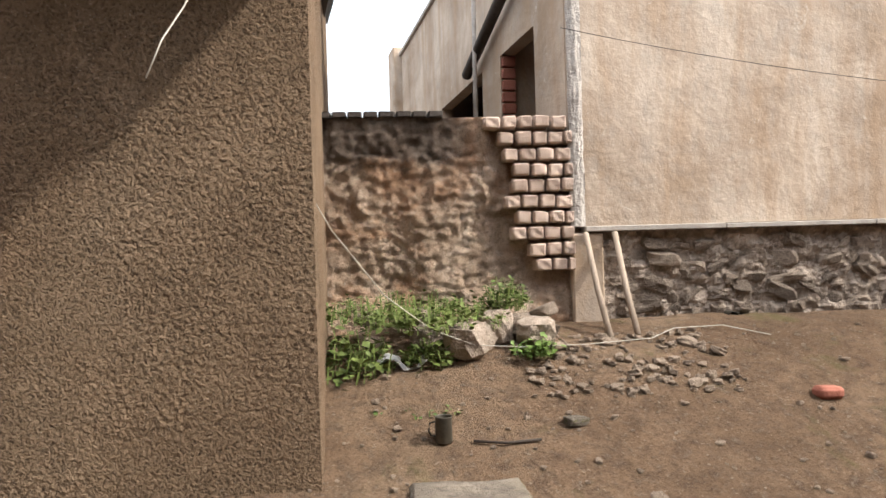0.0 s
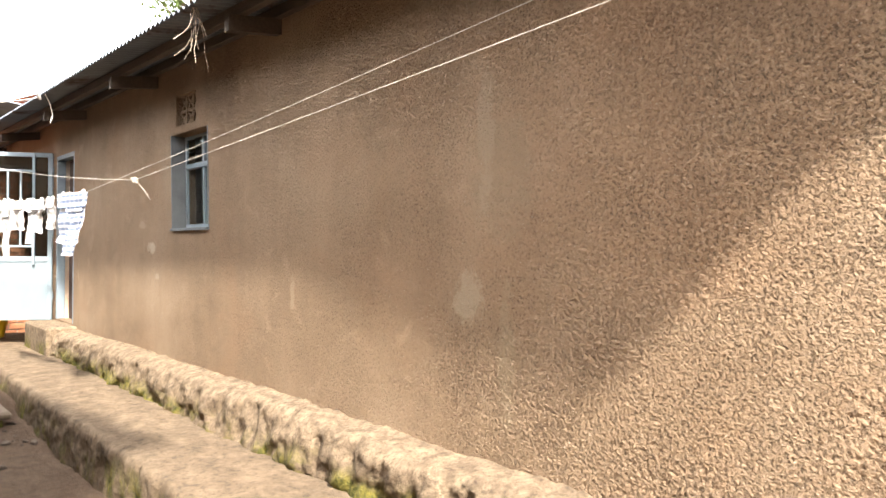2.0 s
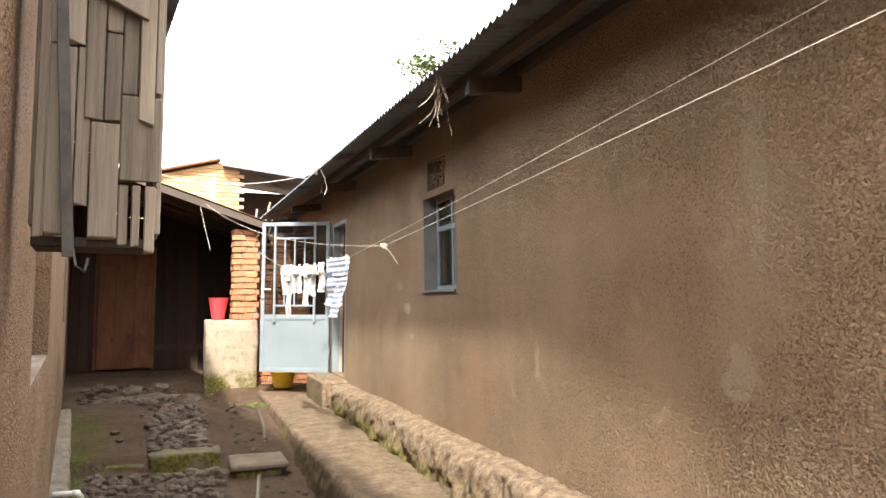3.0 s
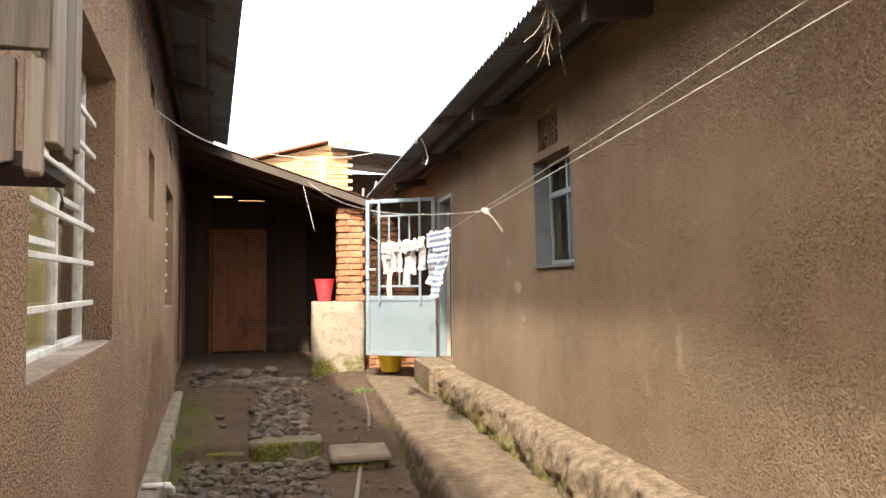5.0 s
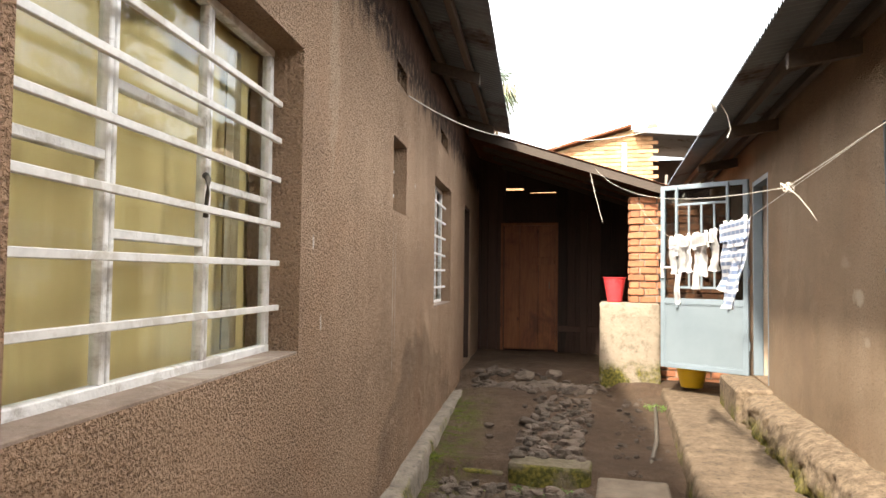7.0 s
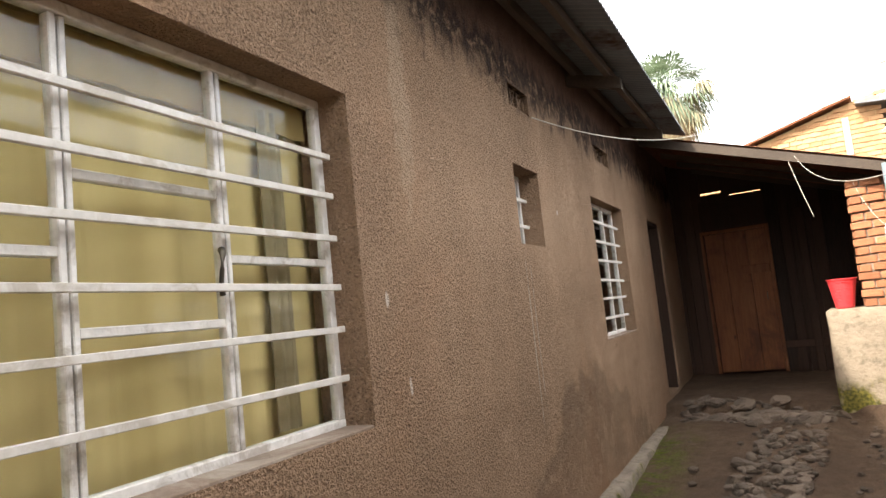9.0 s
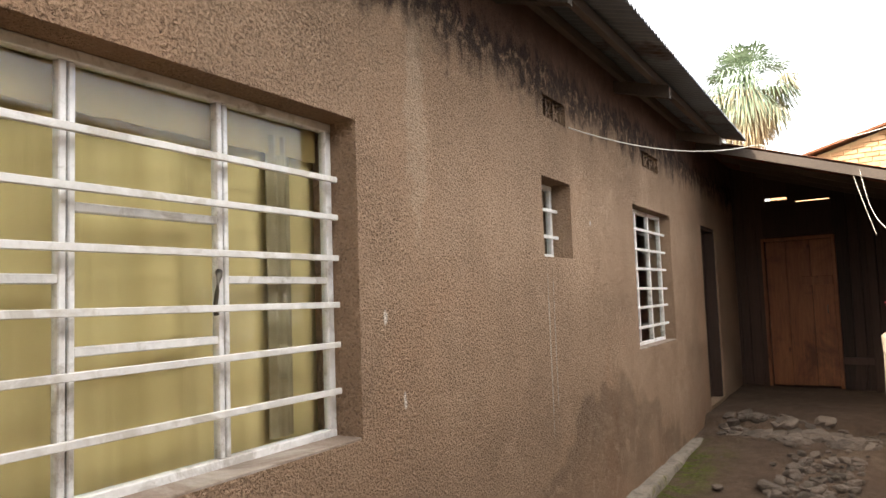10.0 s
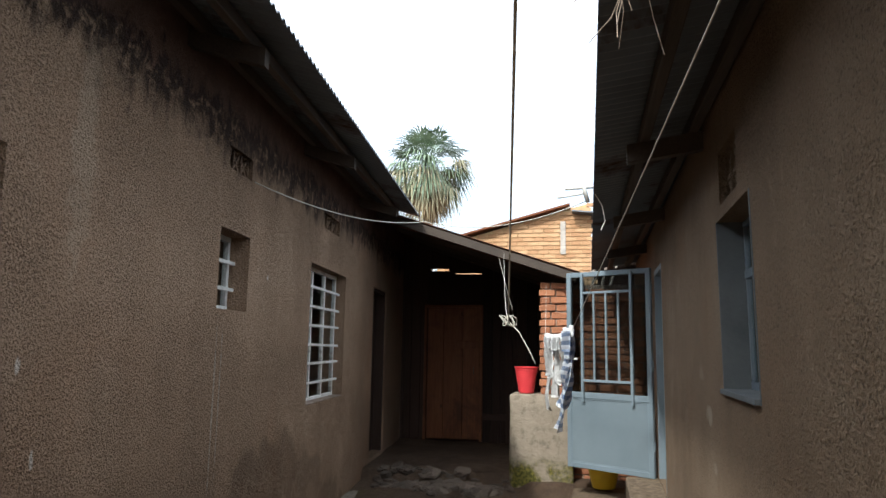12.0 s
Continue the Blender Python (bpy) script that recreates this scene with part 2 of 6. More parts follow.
def wood(name, c1, c2, grain=1.0, rough=0.75, vary=0.35, axis="z"):
    k = Nodes(name, rough, 0, 0.25)
    st = {"z": (22 * grain, 22 * grain, 1.3), "x": (1.3, 22 * grain, 22 * grain), "y": (22 * grain, 1.3, 22 * grain)}[axis]
    v = k.scaled(*st)
    c = k.ramp(k.noise(2.2, 6, 0.7, 0.6, vec=v), (0.28, c1), (0.7, c2))
    c = k.mix(k.ramp(k.noise(2.0, 4, 0.6), (0.5, 0.0), (0.75, 0.5)), c, tuple(q * 0.5 for q in c1))
    c = k.mix(vary, c, k.ramp(k.rand(), (0.0, tuple(q * 0.55 for q in c1)), (1.0, tuple(min(1, q * 1.35) for q in c2))))
    k.colour(c)
    k.bump(k.noise(4, 5, 0.7, vec=v), 0.004, 0.8)
    return k.m


def sheet_iron(name, base, rust, rusty=0.6, rough=0.45, metal=0.7):
    k = Nodes(name, rough, metal, 0.4)
    n = k.noise(1.4, 6, 0.7, 0.4)
    c = k.ramp(k.noise(3, 5, 0.6), (0.3, tuple(v * 0.75 for v in base)), (0.7, base))
    r = k.ramp(n, (rusty, 0.0), (rusty + 0.12, 1.0))
    c = k.mix(r, c, k.ramp(k.noise(18, 5), (0.3, tuple(v * 0.6 for v in rust)), (0.7, rust)))
    k.colour(c)
    k.roughness(k.ramp(n, (rusty, rough), (rusty + 0.1, 0.85)))
    k.bump(k.noise(25, 4), 0.002, 0.6)
    return k.m


def glass(name, tint=(0.95, 0.97, 0.95), rough=0.02):
    """Clear pane: see-through, its gloss rising towards grazing sight."""
    m = bpy.data.materials.new(name)
    m.use_nodes = True
    t = m.node_tree
    t.nodes.clear()
    o = t.nodes.new("ShaderNodeOutputMaterial")
    tr = t.nodes.new("ShaderNodeBsdfTransparent")
    tr.inputs[0].default_value = (*tint, 1)
    gl = t.nodes.new("ShaderNodeBsdfGlossy")
    gl.inputs["Roughness"].default_value = rough
    lw = t.nodes.new("ShaderNodeLayerWeight")
    lw.inputs[0].default_value = 0.5
    pw = t.nodes.new("ShaderNodeMath")
    pw.operation, pw.inputs[1].default_value = "POWER", 5.0
    ml = t.nodes.new("ShaderNodeMath")
    ml.operation, ml.inputs[1].default_value, ml.inputs[2].default_value = "MULTIPLY_ADD", 0.8, 0.022
    mx = t.nodes.new("ShaderNodeMixShader")
    t.links.new(lw.outputs["Facing"], pw.inputs[0])
    t.links.new(pw.outputs[0], ml.inputs[0])
    t.links.new(ml.outputs[0], mx.inputs[0])
    t.links.new(tr.outputs[0], mx.inputs[1])
    t.links.new(gl.outputs[0], mx.inputs[2])
    t.links.new(mx.outputs[0], o.inputs[0])
    return m


SOIL = soil_material()
STONE = mossy("plinth_stone", (0.07, 0.05, 0.034), (0.225, 0.17, 0.116), 0.40, 15, foot=1.32)
CONCRETE = mossy("walkway_concrete", (0.068, 0.05, 0.034), (0.165, 0.122, 0.082), 0.5, 9, foot=1.12)
MOSSY = mossy("mossy_concrete", (0.08, 0.066, 0.046), (0.16, 0.13, 0.095), 0.40, 6)
KERB = mossy("kerb_cement", (0.13, 0.11, 0.09), (0.24, 0.205, 0.165), 0.5, 7)
LEDGE = simple("ledge_cement", (0.30, 0.275, 0.245), (0.44, 0.40, 0.36), 7, 0.85, bump=0.004)
ALLEY_STONE = simple("alley_stone", (0.042, 0.032, 0.025), (0.135, 0.104, 0.08), 14, 0.93, bump=0.012, bscale=30, vary=0.4)
RUBBLE = simple("rubble_stone", (0.10, 0.078, 0.062), (0.36, 0.29, 0.23), 11, 0.93, bump=0.03, bscale=22, vary=0.4, c3=(0.13, 0.10, 0.08))
MORTAR = simple("rubble_mortar", (0.15, 0.12, 0.095), (0.38, 0.315, 0.26), 12, 0.95, bump=0.03, bscale=24, c3=(0.16, 0.125, 0.10))


def plaster_material():
    """Unpainted cement plaster: trowel patches, fine cracks, water stains."""
    k = Nodes("grey_plaster", 0.92, 0, 0.15)
    c = k.ramp(k.noise(1.3, 6, 0.6, 0.5), (0.36, (0.31, 0.235, 0.17)), (0.5, (0.44, 0.355, 0.28)), (0.64, (0.56, 0.475, 0.39)))
    c = k.mix(k.ramp(k.noise(3.1, 7, 0.75, 0.8), (0.5, 0.0), (0.58, 0.45)), c, (0.40, 0.35, 0.30))
    c = k.mix(k.ramp(k.noise(1.0, 5, 0.65, 0.3, vec=k.scaled(3.5, 3.5, 0.6)), (0.46, 0.0), (0.62, 0.55)), c, (0.38, 0.26, 0.165))
    c = k.mix(k.ramp(k.noise(4.3, 8, 0.8, 1.2), (0.61, 0.0), (0.635, 0.5)), c, (0.60, 0.53, 0.45))
    thin = k.math("ABSOLUTE", k.math("SUBTRACT", k.noise(1.7, 7, 0.7, 1.0), 0.5))
    crack = k.math("MULTIPLY", k.ramp(thin, (0.0, 1.0), (0.006, 0.0)), k.ramp(k.noise(1.1, 3), (0.48, 0.0), (0.6, 1.0)))
    c = k.mix(k.math("MULTIPLY", crack, 0.6), c, (0.20, 0.15, 0.11))
    c = k.mix(k.ramp(k.noise(60, 4, 0.7), (0.35, 0.14), (0.5, 0.0)), c, (0.26, 0.2, 0.15))
    k.colour(c)
    k.bump(k.noise(5, 6, 0.65), 0.02, 0.8)
    k.bump(k.noise(45, 5, 0.7), 0.0025, 0.7)
    return k.m


PLASTER = plaster_material()
PLASTER_TRIM = simple("rough_plaster_edge", (0.36, 0.33, 0.30), (0.52, 0.48, 0.44), 9, 0.92, bump=0.02, bscale=35)
ADOBE = simple("old_adobe", (0.23, 0.155, 0.10), (0.42, 0.29, 0.19), 4.5, 0.95, bump=0.03, bscale=17, c3=(0.15, 0.115, 0.085))
SOOT = simple("black_lichen", (0.055, 0.05, 0.045), (0.17, 0.14, 0.12), 7, 0.95, bump=0.02, bscale=20)
RED_BRICK = simple("red_brick", (0.22, 0.075, 0.05), (0.34, 0.13, 0.09), 12, 0.9, bump=0.006, bscale=50)
BRICK_PALE = simple("pale_brick", (0.46, 0.335, 0.265), (0.64, 0.51, 0.43), 14, 0.9, bump=0.008, bscale=45, vary=0.25)
BRICK = simple("orange_brick", (0.28, 0.105, 0.055), (0.43, 0.195, 0.10), 12, 0.9, bump=0.006, bscale=50, vary=0.35)
BRICK_CAP = simple("blackened_brick", (0.045, 0.04, 0.037), (0.13, 0.11, 0.10), 14, 0.92, bump=0.008, bscale=40, vary=0.3)
WHITE_METAL = simple("flaking_white_paint", (0.55, 0.545, 0.525), (0.70, 0.695, 0.675), 22, 0.55, bump=0.004, bscale=60, c3=(0.36, 0.33, 0.29))
GREY_BAR = simple("worn_bar_paint", (0.48, 0.47, 0.445), (0.62, 0.61, 0.58), 20, 0.5, bump=0.001, bscale=80, c3=(0.40, 0.37, 0.32))
BLUE_METAL = simple("blue_grey_paint", (0.13, 0.165, 0.19), (0.165, 0.205, 0.235), 3, 0.42, bump=0.0008, bscale=50, spec=0.5)
GATE_PANEL = simple("light_blue_panel", (0.125, 0.158, 0.18), (0.15, 0.185, 0.208), 2, 0.4, bump=0.0008, bscale=40, spec=0.5)
REVEAL_GREY = simple("grey_painted_reveal", (0.09, 0.10, 0.105), (0.13, 0.14, 0.145), 5, 0.7, bump=0.003, bscale=50)
SILL = simple("brown_cement_sill", (0.15, 0.11, 0.083), (0.25, 0.19, 0.15), 6, 0.85, bump=0.006, bscale=40, c3=(0.33, 0.29, 0.25))
VALANCE = simple("brown_valance", (0.33, 0.235, 0.10), (0.43, 0.315, 0.145), 4, 0.9, bump=0.001, bscale=250)
GREY_CLOTH = simple("grey_patterned_cloth", (0.20, 0.155, 0.085), (0.34, 0.285, 0.19), 9, 0.9, bump=0.001, bscale=200)
GLASS = glass("window_glass")
# grey tint darkens whatever stands behind the steel door's pane
GLASS_DIM = glass("grey_tinted_glass", (0.42, 0.45, 0.46))
# one near-black wood tone for the shack planks and other dark boards
PLANK_DARK = wood("near_black_planks", (0.010, 0.006, 0.005), (0.05, 0.029, 0.02), vary=0.55)


def door_wood_material():
    """Red-brown varnish worn through to pale timber in patches, with knots."""
    k = Nodes("red_brown_door", 0.6, 0, 0.25)
    v = k.scaled(20, 20, 1.1)
    c = k.ramp(k.noise(2.0, 6, 0.7, 0.8, vec=v), (0.28, (0.08, 0.026, 0.012)), (0.7, (0.23, 0.085, 0.036)))
    c = k.mix(k.ramp(k.noise(1.0, 5, 0.65, 0.5, vec=k.scaled(7, 7, 1.5)), (0.5, 0.0), (0.7, 0.6)), c, (0.24, 0.105, 0.048))
    c = k.mix(k.ramp(k.noise(1.6, 6, 0.7, 0.5), (0.5, 0.0), (0.64, 0.8)), c, (0.035, 0.014, 0.008))
    c = k.mix(k.ramp(k.cells(4.5, vec=k.scaled(1, 1, 0.6)), (0.05, 0.85), (0.11, 0.0)), c, (0.025, 0.009, 0.005))
    c = k.mix(0.3, c, k.ramp(k.rand(), (0.0, (0.05, 0.017, 0.009)), (1.0, (0.2, 0.075, 0.033))))
    k.colour(c)
    k.bump(k.noise(4, 5, 0.7, vec=v), 0.004, 0.8)
    return k.m


DOOR_WOOD = door_wood_material()
PLANK_GREY = wood("weathered_grey_planks", (0.06, 0.05, 0.04), (0.23, 0.195, 0.155), 1.4, vary=0.45)
STICK_WOOD = wood("pale_stick", (0.32, 0.25, 0.19), (0.50, 0.41, 0.33))
TIMBER = wood("dark_roof_timber", (0.035, 0.027, 0.022), (0.085, 0.065, 0.05), axis="x")
IRON = sheet_iron("roof_iron", (0.15, 0.17, 0.195), (0.085, 0.05, 0.035), 0.55, 0.5, 0.5)
IRON_RUST = sheet_iron("rusty_roof_iron", (0.22, 0.12, 0.085), (0.26, 0.11, 0.06), 0.35)
INSIDE = simple("inside_wall", (0.30, 0.27, 0.2), (0.4, 0.36, 0.28), 2, 0.9, bump=0.002)
CURTAIN = simple("yellow_curtain", (0.46, 0.355, 0.16), (0.62, 0.495, 0.25), 1.1, 0.85, bump=0.0005, bscale=2, stretch=(7, 7, 0.25))
CLOTH_WHITE = simple("white_cotton", (0.58, 0.575, 0.57), (0.74, 0.74, 0.735), 20, 0.9, bump=0.002, bscale=200)
CORD = simple("white_cord", (0.46, 0.43, 0.37), (0.60, 0.57, 0.50), 30, 0.7, bump=0)
WIRE_DARK = simple("dark_wire", (0.03, 0.03, 0.03), (0.06, 0.055, 0.05), 30, 0.6, bump=0)
RED_PLASTIC = simple("red_plastic", (0.52, 0.035, 0.045), (0.62, 0.055, 0.06), 3, 0.38, bump=0, spec=0.5)
YELLOW_PLASTIC = simple("yellow_plastic", (0.75, 0.5, 0.02), (0.85, 0.6, 0.03), 3, 0.4, bump=0, spec=0.5)
PVC = simple("grey_pvc", (0.5, 0.49, 0.46), (0.62, 0.61, 0.57), 8, 0.5, bump=0)
TIN = simple("dull_tin", (0.06, 0.055, 0.045), (0.13, 0.115, 0.09), 14, 0.5, 0.6, bump=0.001)
LEAF = simple("leaf_green", (0.06, 0.10, 0.02), (0.13, 0.20, 0.045), 9, 0.6, bump=0.001, vary=0.3)
LEAF_DARK = simple("creeper_leaf", (0.055, 0.085, 0.018), (0.15, 0.19, 0.05), 12, 0.6, bump=0.001, vary=0.2)
LEAF_FAR = simple("pale_leaf", (0.10, 0.15, 0.05), (0.2, 0.27, 0.1), 1, 0.6, bump=0)
PALM_GREEN = simple("palm_green", (0.10, 0.15, 0.09), (0.20, 0.26, 0.17), 2, 0.55, bump=0)
PALM_DRY = simple("dry_palm_leaf", (0.26, 0.19, 0.11), (0.42, 0.33, 0.2), 3, 0.8, bump=0)
BARK = simple("palm_bark", (0.12, 0.09, 0.07), (0.22, 0.17, 0.13), 9, 0.95, bump=0.02, bscale=15)


# ---- builders ----
def mesh_ob(name, bm, mat, smooth=False):
    me = bpy.data.meshes.new(name)
    bm.to_mesh(me)
    bm.free()
    for p in me.polygons:
        p.use_smooth = smooth
    for m in mat if isinstance(mat, (list, tuple)) else [mat]:
        me.materials.append(m)
    return new(name, me)


def part(name, bm, mat, parent, label="", smooth=False):
    ob = mesh_ob(name, bm, mat, smooth)
    ob.parent = parent
    return tagged(ob, label)


def thing(name, m, label, category, group="", kind=""):
    ob = new(name)
    ob.empty_display_size = 0.1
    ob.matrix_world = m
    return tagged(ob, label, category, group, kind)


def put_box(bm, x0, x1, y0, y1, z0, z1, bevel=0.0):
    r = bmesh.ops.create_cube(bm, size=1.0, matrix=Matrix.Translation(((x0 + x1) / 2, (y0 + y1) / 2, (z0 + z1) / 2)) @ Matrix.Diagonal((x1 - x0, y1 - y0, z1 - z0, 1)))
    if bevel:
        es = list({e for v in r["verts"] for e in v.link_edges})
        bmesh.ops.bevel(bm, geom=es, offset=bevel, segments=1, affect="EDGES")
    return bm


def box(x0, x1, y0, y1, z0, z1, bevel=0.0):
    return put_box(bmesh.new(), x0, x1, y0, y1, z0, z1, bevel)


def tube(points, radius, sides=8, cap=True):
    """A round bar along points; radius is a number or one per point."""
    bm = bmesh.new()
    pts = [Vector(p) for p in points]
    rings = []
    for i, p in enumerate(pts):
        d = (pts[min(i + 1, len(pts) - 1)] - pts[max(i - 1, 0)]).normalized()
        side = d.cross(Vector((0.123, 0.2, 1)) if abs(d.z) < 0.95 else Vector((1, 0.1, 0))).normalized()
        up = side.cross(d)
        r = radius[i] if isinstance(radius, (list, tuple)) else radius
        rings.append([bm.verts.new(p + (side * math.cos(a) + up * math.sin(a)) * r) for a in (2 * math.pi * j / sides for j in range(sides))])
    for a, b in zip(rings, rings[1:]):
        for j in range(sides):
            bm.faces.new((a[j], a[(j + 1) % sides], b[(j + 1) % sides], b[j]))
    if cap:
        bm.faces.new(rings[0][::-1])
        bm.faces.new(rings[-1])
    bmesh.ops.recalc_face_normals(bm, faces=bm.faces)
    return bm


def sagging(a, b, sag, n=16):
    a, b = Vector(a), Vector(b)
    return [a.lerp(b, i / n) - Vector((0, 0, sag * 4 * (i / n) * (1 - i / n))) for i in range(n + 1)]


def rotated(profile, n=24):
    """A body of revolution from (radius, height) pairs."""
    bm = bmesh.new()
    rings = [[bm.verts.new((r * math.cos(2 * math.pi * j / n), r * math.sin(2 * math.pi * j / n), h)) for j in range(n)] for r, h in profile]
    for a, b in zip(rings, rings[1:]):
        for j in range(n):
            bm.faces.new((a[j], a[(j + 1) % n], b[(j + 1) % n], b[j]))
    bmesh.ops.recalc_face_normals(bm, faces=bm.faces)
    return bm


def grid(us, vs, f):
    bm = bmesh.new()
    rows = [[bm.verts.new(f(u, v)) for v in vs] for u in us]
    for a, b in zip(rows, rows[1:]):
        for j in range(len(vs) - 1):
            bm.faces.new((a[j], a[j + 1], b[j + 1], b[j]))
    return bm


def holed_wall(s0, s1, z0, z1, thick, holes):
    """A wall along local x, its seen face at y = 0, its body towards +y, with through openings (a, b, za, zb)."""
    bm = bmesh.new()
    xs = sorted({s0, s1, *[h[0] for h in holes], *[h[1] for h in holes]})
    zs = sorted({z0, z1, *[h[2] for h in holes], *[h[3] for h in holes]})

    def empty(i, j):
        if i < 0 or j < 0 or i >= len(xs) - 1 or j >= len(zs) - 1:
            return True
        cx, cz = (xs[i] + xs[i + 1]) / 2, (zs[j] + zs[j + 1]) / 2
        return any(a < cx < b and c < cz < d for a, b, c, d in holes)

    vd = {}

    def vert(x, y, z):
        k = (round(x, 4), round(y, 4), round(z, 4))
        if k not in vd:
            vd[k] = bm.verts.new(k)
        return vd[k]

    for i in range(len(xs) - 1):
        for j in range(len(zs) - 1):
            if empty(i, j):
                continue
            a, b, c, d = xs[i], xs[i + 1], zs[j], zs[j + 1]
            for y in (0, thick):
                bm.faces.new([vert(a, y, c), vert(b, y, c), vert(b, y, d), vert(a, y, d)])
            for di, dj, p, q in ((-1, 0, (a, c), (a, d)), (1, 0, (b, c), (b, d)), (0, -1, (a, c), (b, c)), (0, 1, (a, d), (b, d))):
                if empty(i + di, j + dj):
                    bm.faces.new([vert(p[0], 0, p[1]), vert(q[0], 0, q[1]), vert(q[0], thick, q[1]), vert(p[0], thick, p[1])])
    bmesh.ops.recalc_face_normals(bm, faces=bm.faces)
    return bm


def corrugated(length, depth, rise, pitch=0.076, amp=0.0125, along=6):
    """Corrugated sheet: ridges run along local y from the eave (y = 0) up to y = depth, repeated along x."""
    n = int(length / pitch * 8)
    return grid([length * i / n for i in range(n + 1)], [depth * j / along for j in range(along + 1)],
                lambda u, v: (u, v, v / depth * rise + amp * math.cos(2 * math.pi * u / pitch)))


def lump(seed, rough=0.25):
    """An irregular stone about 1 across."""
    bm = bmesh.new()
    bmesh.ops.create_icosphere(bm, subdivisions=2, radius=0.5)
    for v in bm.verts:
        d = noise.noise(v.co * 2.1 + Vector((seed * 7.1, 3, 1))) * rough * 2
        v.co *= 1 + d
        v.co.x = max(-0.42, min(0.42, v.co.x))
        v.co.y = max(-0.40, min(0.40, v.co.y))
        v.co.z = max(-0.36, min(0.36, v.co.z))
    return bm


def shared(name, count, make, mat, smooth=False):
    out = []
    for i in range(count):
        me = bpy.data.meshes.new(name)
        bm = make(i)
        bm.to_mesh(me)
        bm.free()
        for p in me.polygons:
            p.use_smooth = smooth
        me.materials.append(mat)
        out.append(me)
    return out


def piece(name, me, parent, m):
    ob = new(name, me)
    ob.parent = parent
    ob.matrix_local = m
    return ob


def scaled_pose(x, y, z, sx, sy, sz, rx=0, ry=0, rz=0):
    return pose(x, y, z, rx, ry, rz) @ Matrix.Diagonal((sx, sy, sz, 1))


def smooth01(a, b, v):
    t = max(0.0, min(1.0, (v - a) / (b - a)))
    return t * t * (3 - 2 * t)


# ---- plan ----
YA = 3.52                                   # face of the tan house
B_M = pose(-4.415, 1.003, 0, 0, 0, 186.85)  # brown house: local x runs down the alley, local -y towards it
B_DIR = Vector((-math.cos(radians(6.85)), -math.sin(radians(6.85)), 0))
B_OUT = Vector((-math.sin(radians(6.85)), math.cos(radians(6.85)), 0))


def b_point(s, off, z):
    return Vector((-4.415, 1.003, z)) + B_DIR * s + B_OUT * off


def b_line(x):
    return 1.003 + 0.1201 * (x + 4.415)


def ground_z(x, y):
    n = noise.fractal(Vector((x * 1.3, y * 1.3, 0.3)), 1.0, 2.0, 5)
    n2 = noise.fractal(Vector((x * 6, y * 6, 4.3)), 1.0, 2.0, 4)
    alley = 0.72 + 0.06 * smooth01(-5.5, -6.6, x)
    up = smooth01(-7.05 + 0.05 * n, -7.2 + 0.05 * n, x)
    alley += up * (0.13 - 0.05 * smooth01(1.9, 2.2, y)) + 0.10 * smooth01(-7.2, -10.4, x)
    alley += 0.11 * smooth01(-10.35 + 0.25 * n, -10.5 + 0.25 * n, x)
    w = smooth01(-2.2, -0.2, x)
    rise = 0.90 * smooth01(1.3, 5.0, y) + 0.10 * smooth01(3.5, 4.8, y)
    base = alley + w * (0.05 + rise)
    if y > 5.2 or y < -1 or x > 5:
        return base
    return base + 0.022 * n + 0.007 * n2


# ---- ground ----
def spread(a, b, step, far):
    fine = [a + step * i for i in range(int((b - a) / step) + 1)]
    out = [3, 8, 20, 60, 200, far]
    return [a - v for v in reversed(out)] + fine + [fine[-1] + v for v in out]


tagged(mesh_ob("ground", grid(spread(-13.5, 4.5, 0.06, 900), spread(-0.6, 5.4, 0.06, 900), lambda x, y: (x, y, ground_z(x, y))), SOIL, True),
       "reddish-brown bare earth with moss and damp patches", "ground", kind="structure")

# ---- tan house ----
A_M = pose(0, YA, 0)
A_WIN = (-5.82, -5.10, 2.355, 3.13)
A_DOOR = (-9.47, -8.70, 1.36, 3.30)
A_VENT = (-5.76, -5.36, 3.19, 3.43)
wall_a = mesh_ob("wall_tan_house_front", holed_wall(-12.9, -0.05, 0.4, 3.56, 0.2, [A_WIN, A_DOOR, A_VENT]), STUCCO_A)
wall_a.matrix_world = A_M
for v in wall_a.data.vertices:
    if -5.9 < v.co.x < -5.0 and 3.1 < v.co.z < 3.16:
        v.co.x -= 0.045
    if v.co.z > 3.5:
        v.co.z = 3.664 - 0.007 * v.co.x
tagged(wall_a, "tan spatter-dash rendered house wall with streaks and worn patches", "wall", kind="structure")


def quad_wall(name, p, q, z0, z1, thick, mat, label):
    p, q = Vector((*p, 0)), Vector((*q, 0))
    bm = box(0, (q - p).length, 0, thick, z0, z1)
    ob = mesh_ob(name, bm, mat)
    d = q - p
    ob.matrix_world = pose(p.x, p.y, 0, 0, 0, math.degrees(math.atan2(d.y, d.x)))
    return tagged(ob, label, "wall", kind="structure")


end_a = quad_wall("wall_tan_house_end", (-0.054, 3.722), (-0.21, 7.3), 0.4, 3.4, 0.2, STUCCO_A, "tan rendered end wall of the house")
for v in end_a.data.vertices:
    if v.co.z > 2:
        v.co.z = 3.58 + 0.165 * (v.co.x + 0.6)
quad_wall("wall_tan_house_back", (-0.3, 7.5), (-12.9, 7.5), 0.4, 4.2, 0.2, STUCCO_A, "tan rendered back wall of the house")
quad_wall("wall_tan_house_far_end", (-12.9, 7.3), (-12.9, 3.722), 0.4, 3.9, 0.2, STUCCO_A, "tan rendered far end wall of the house")
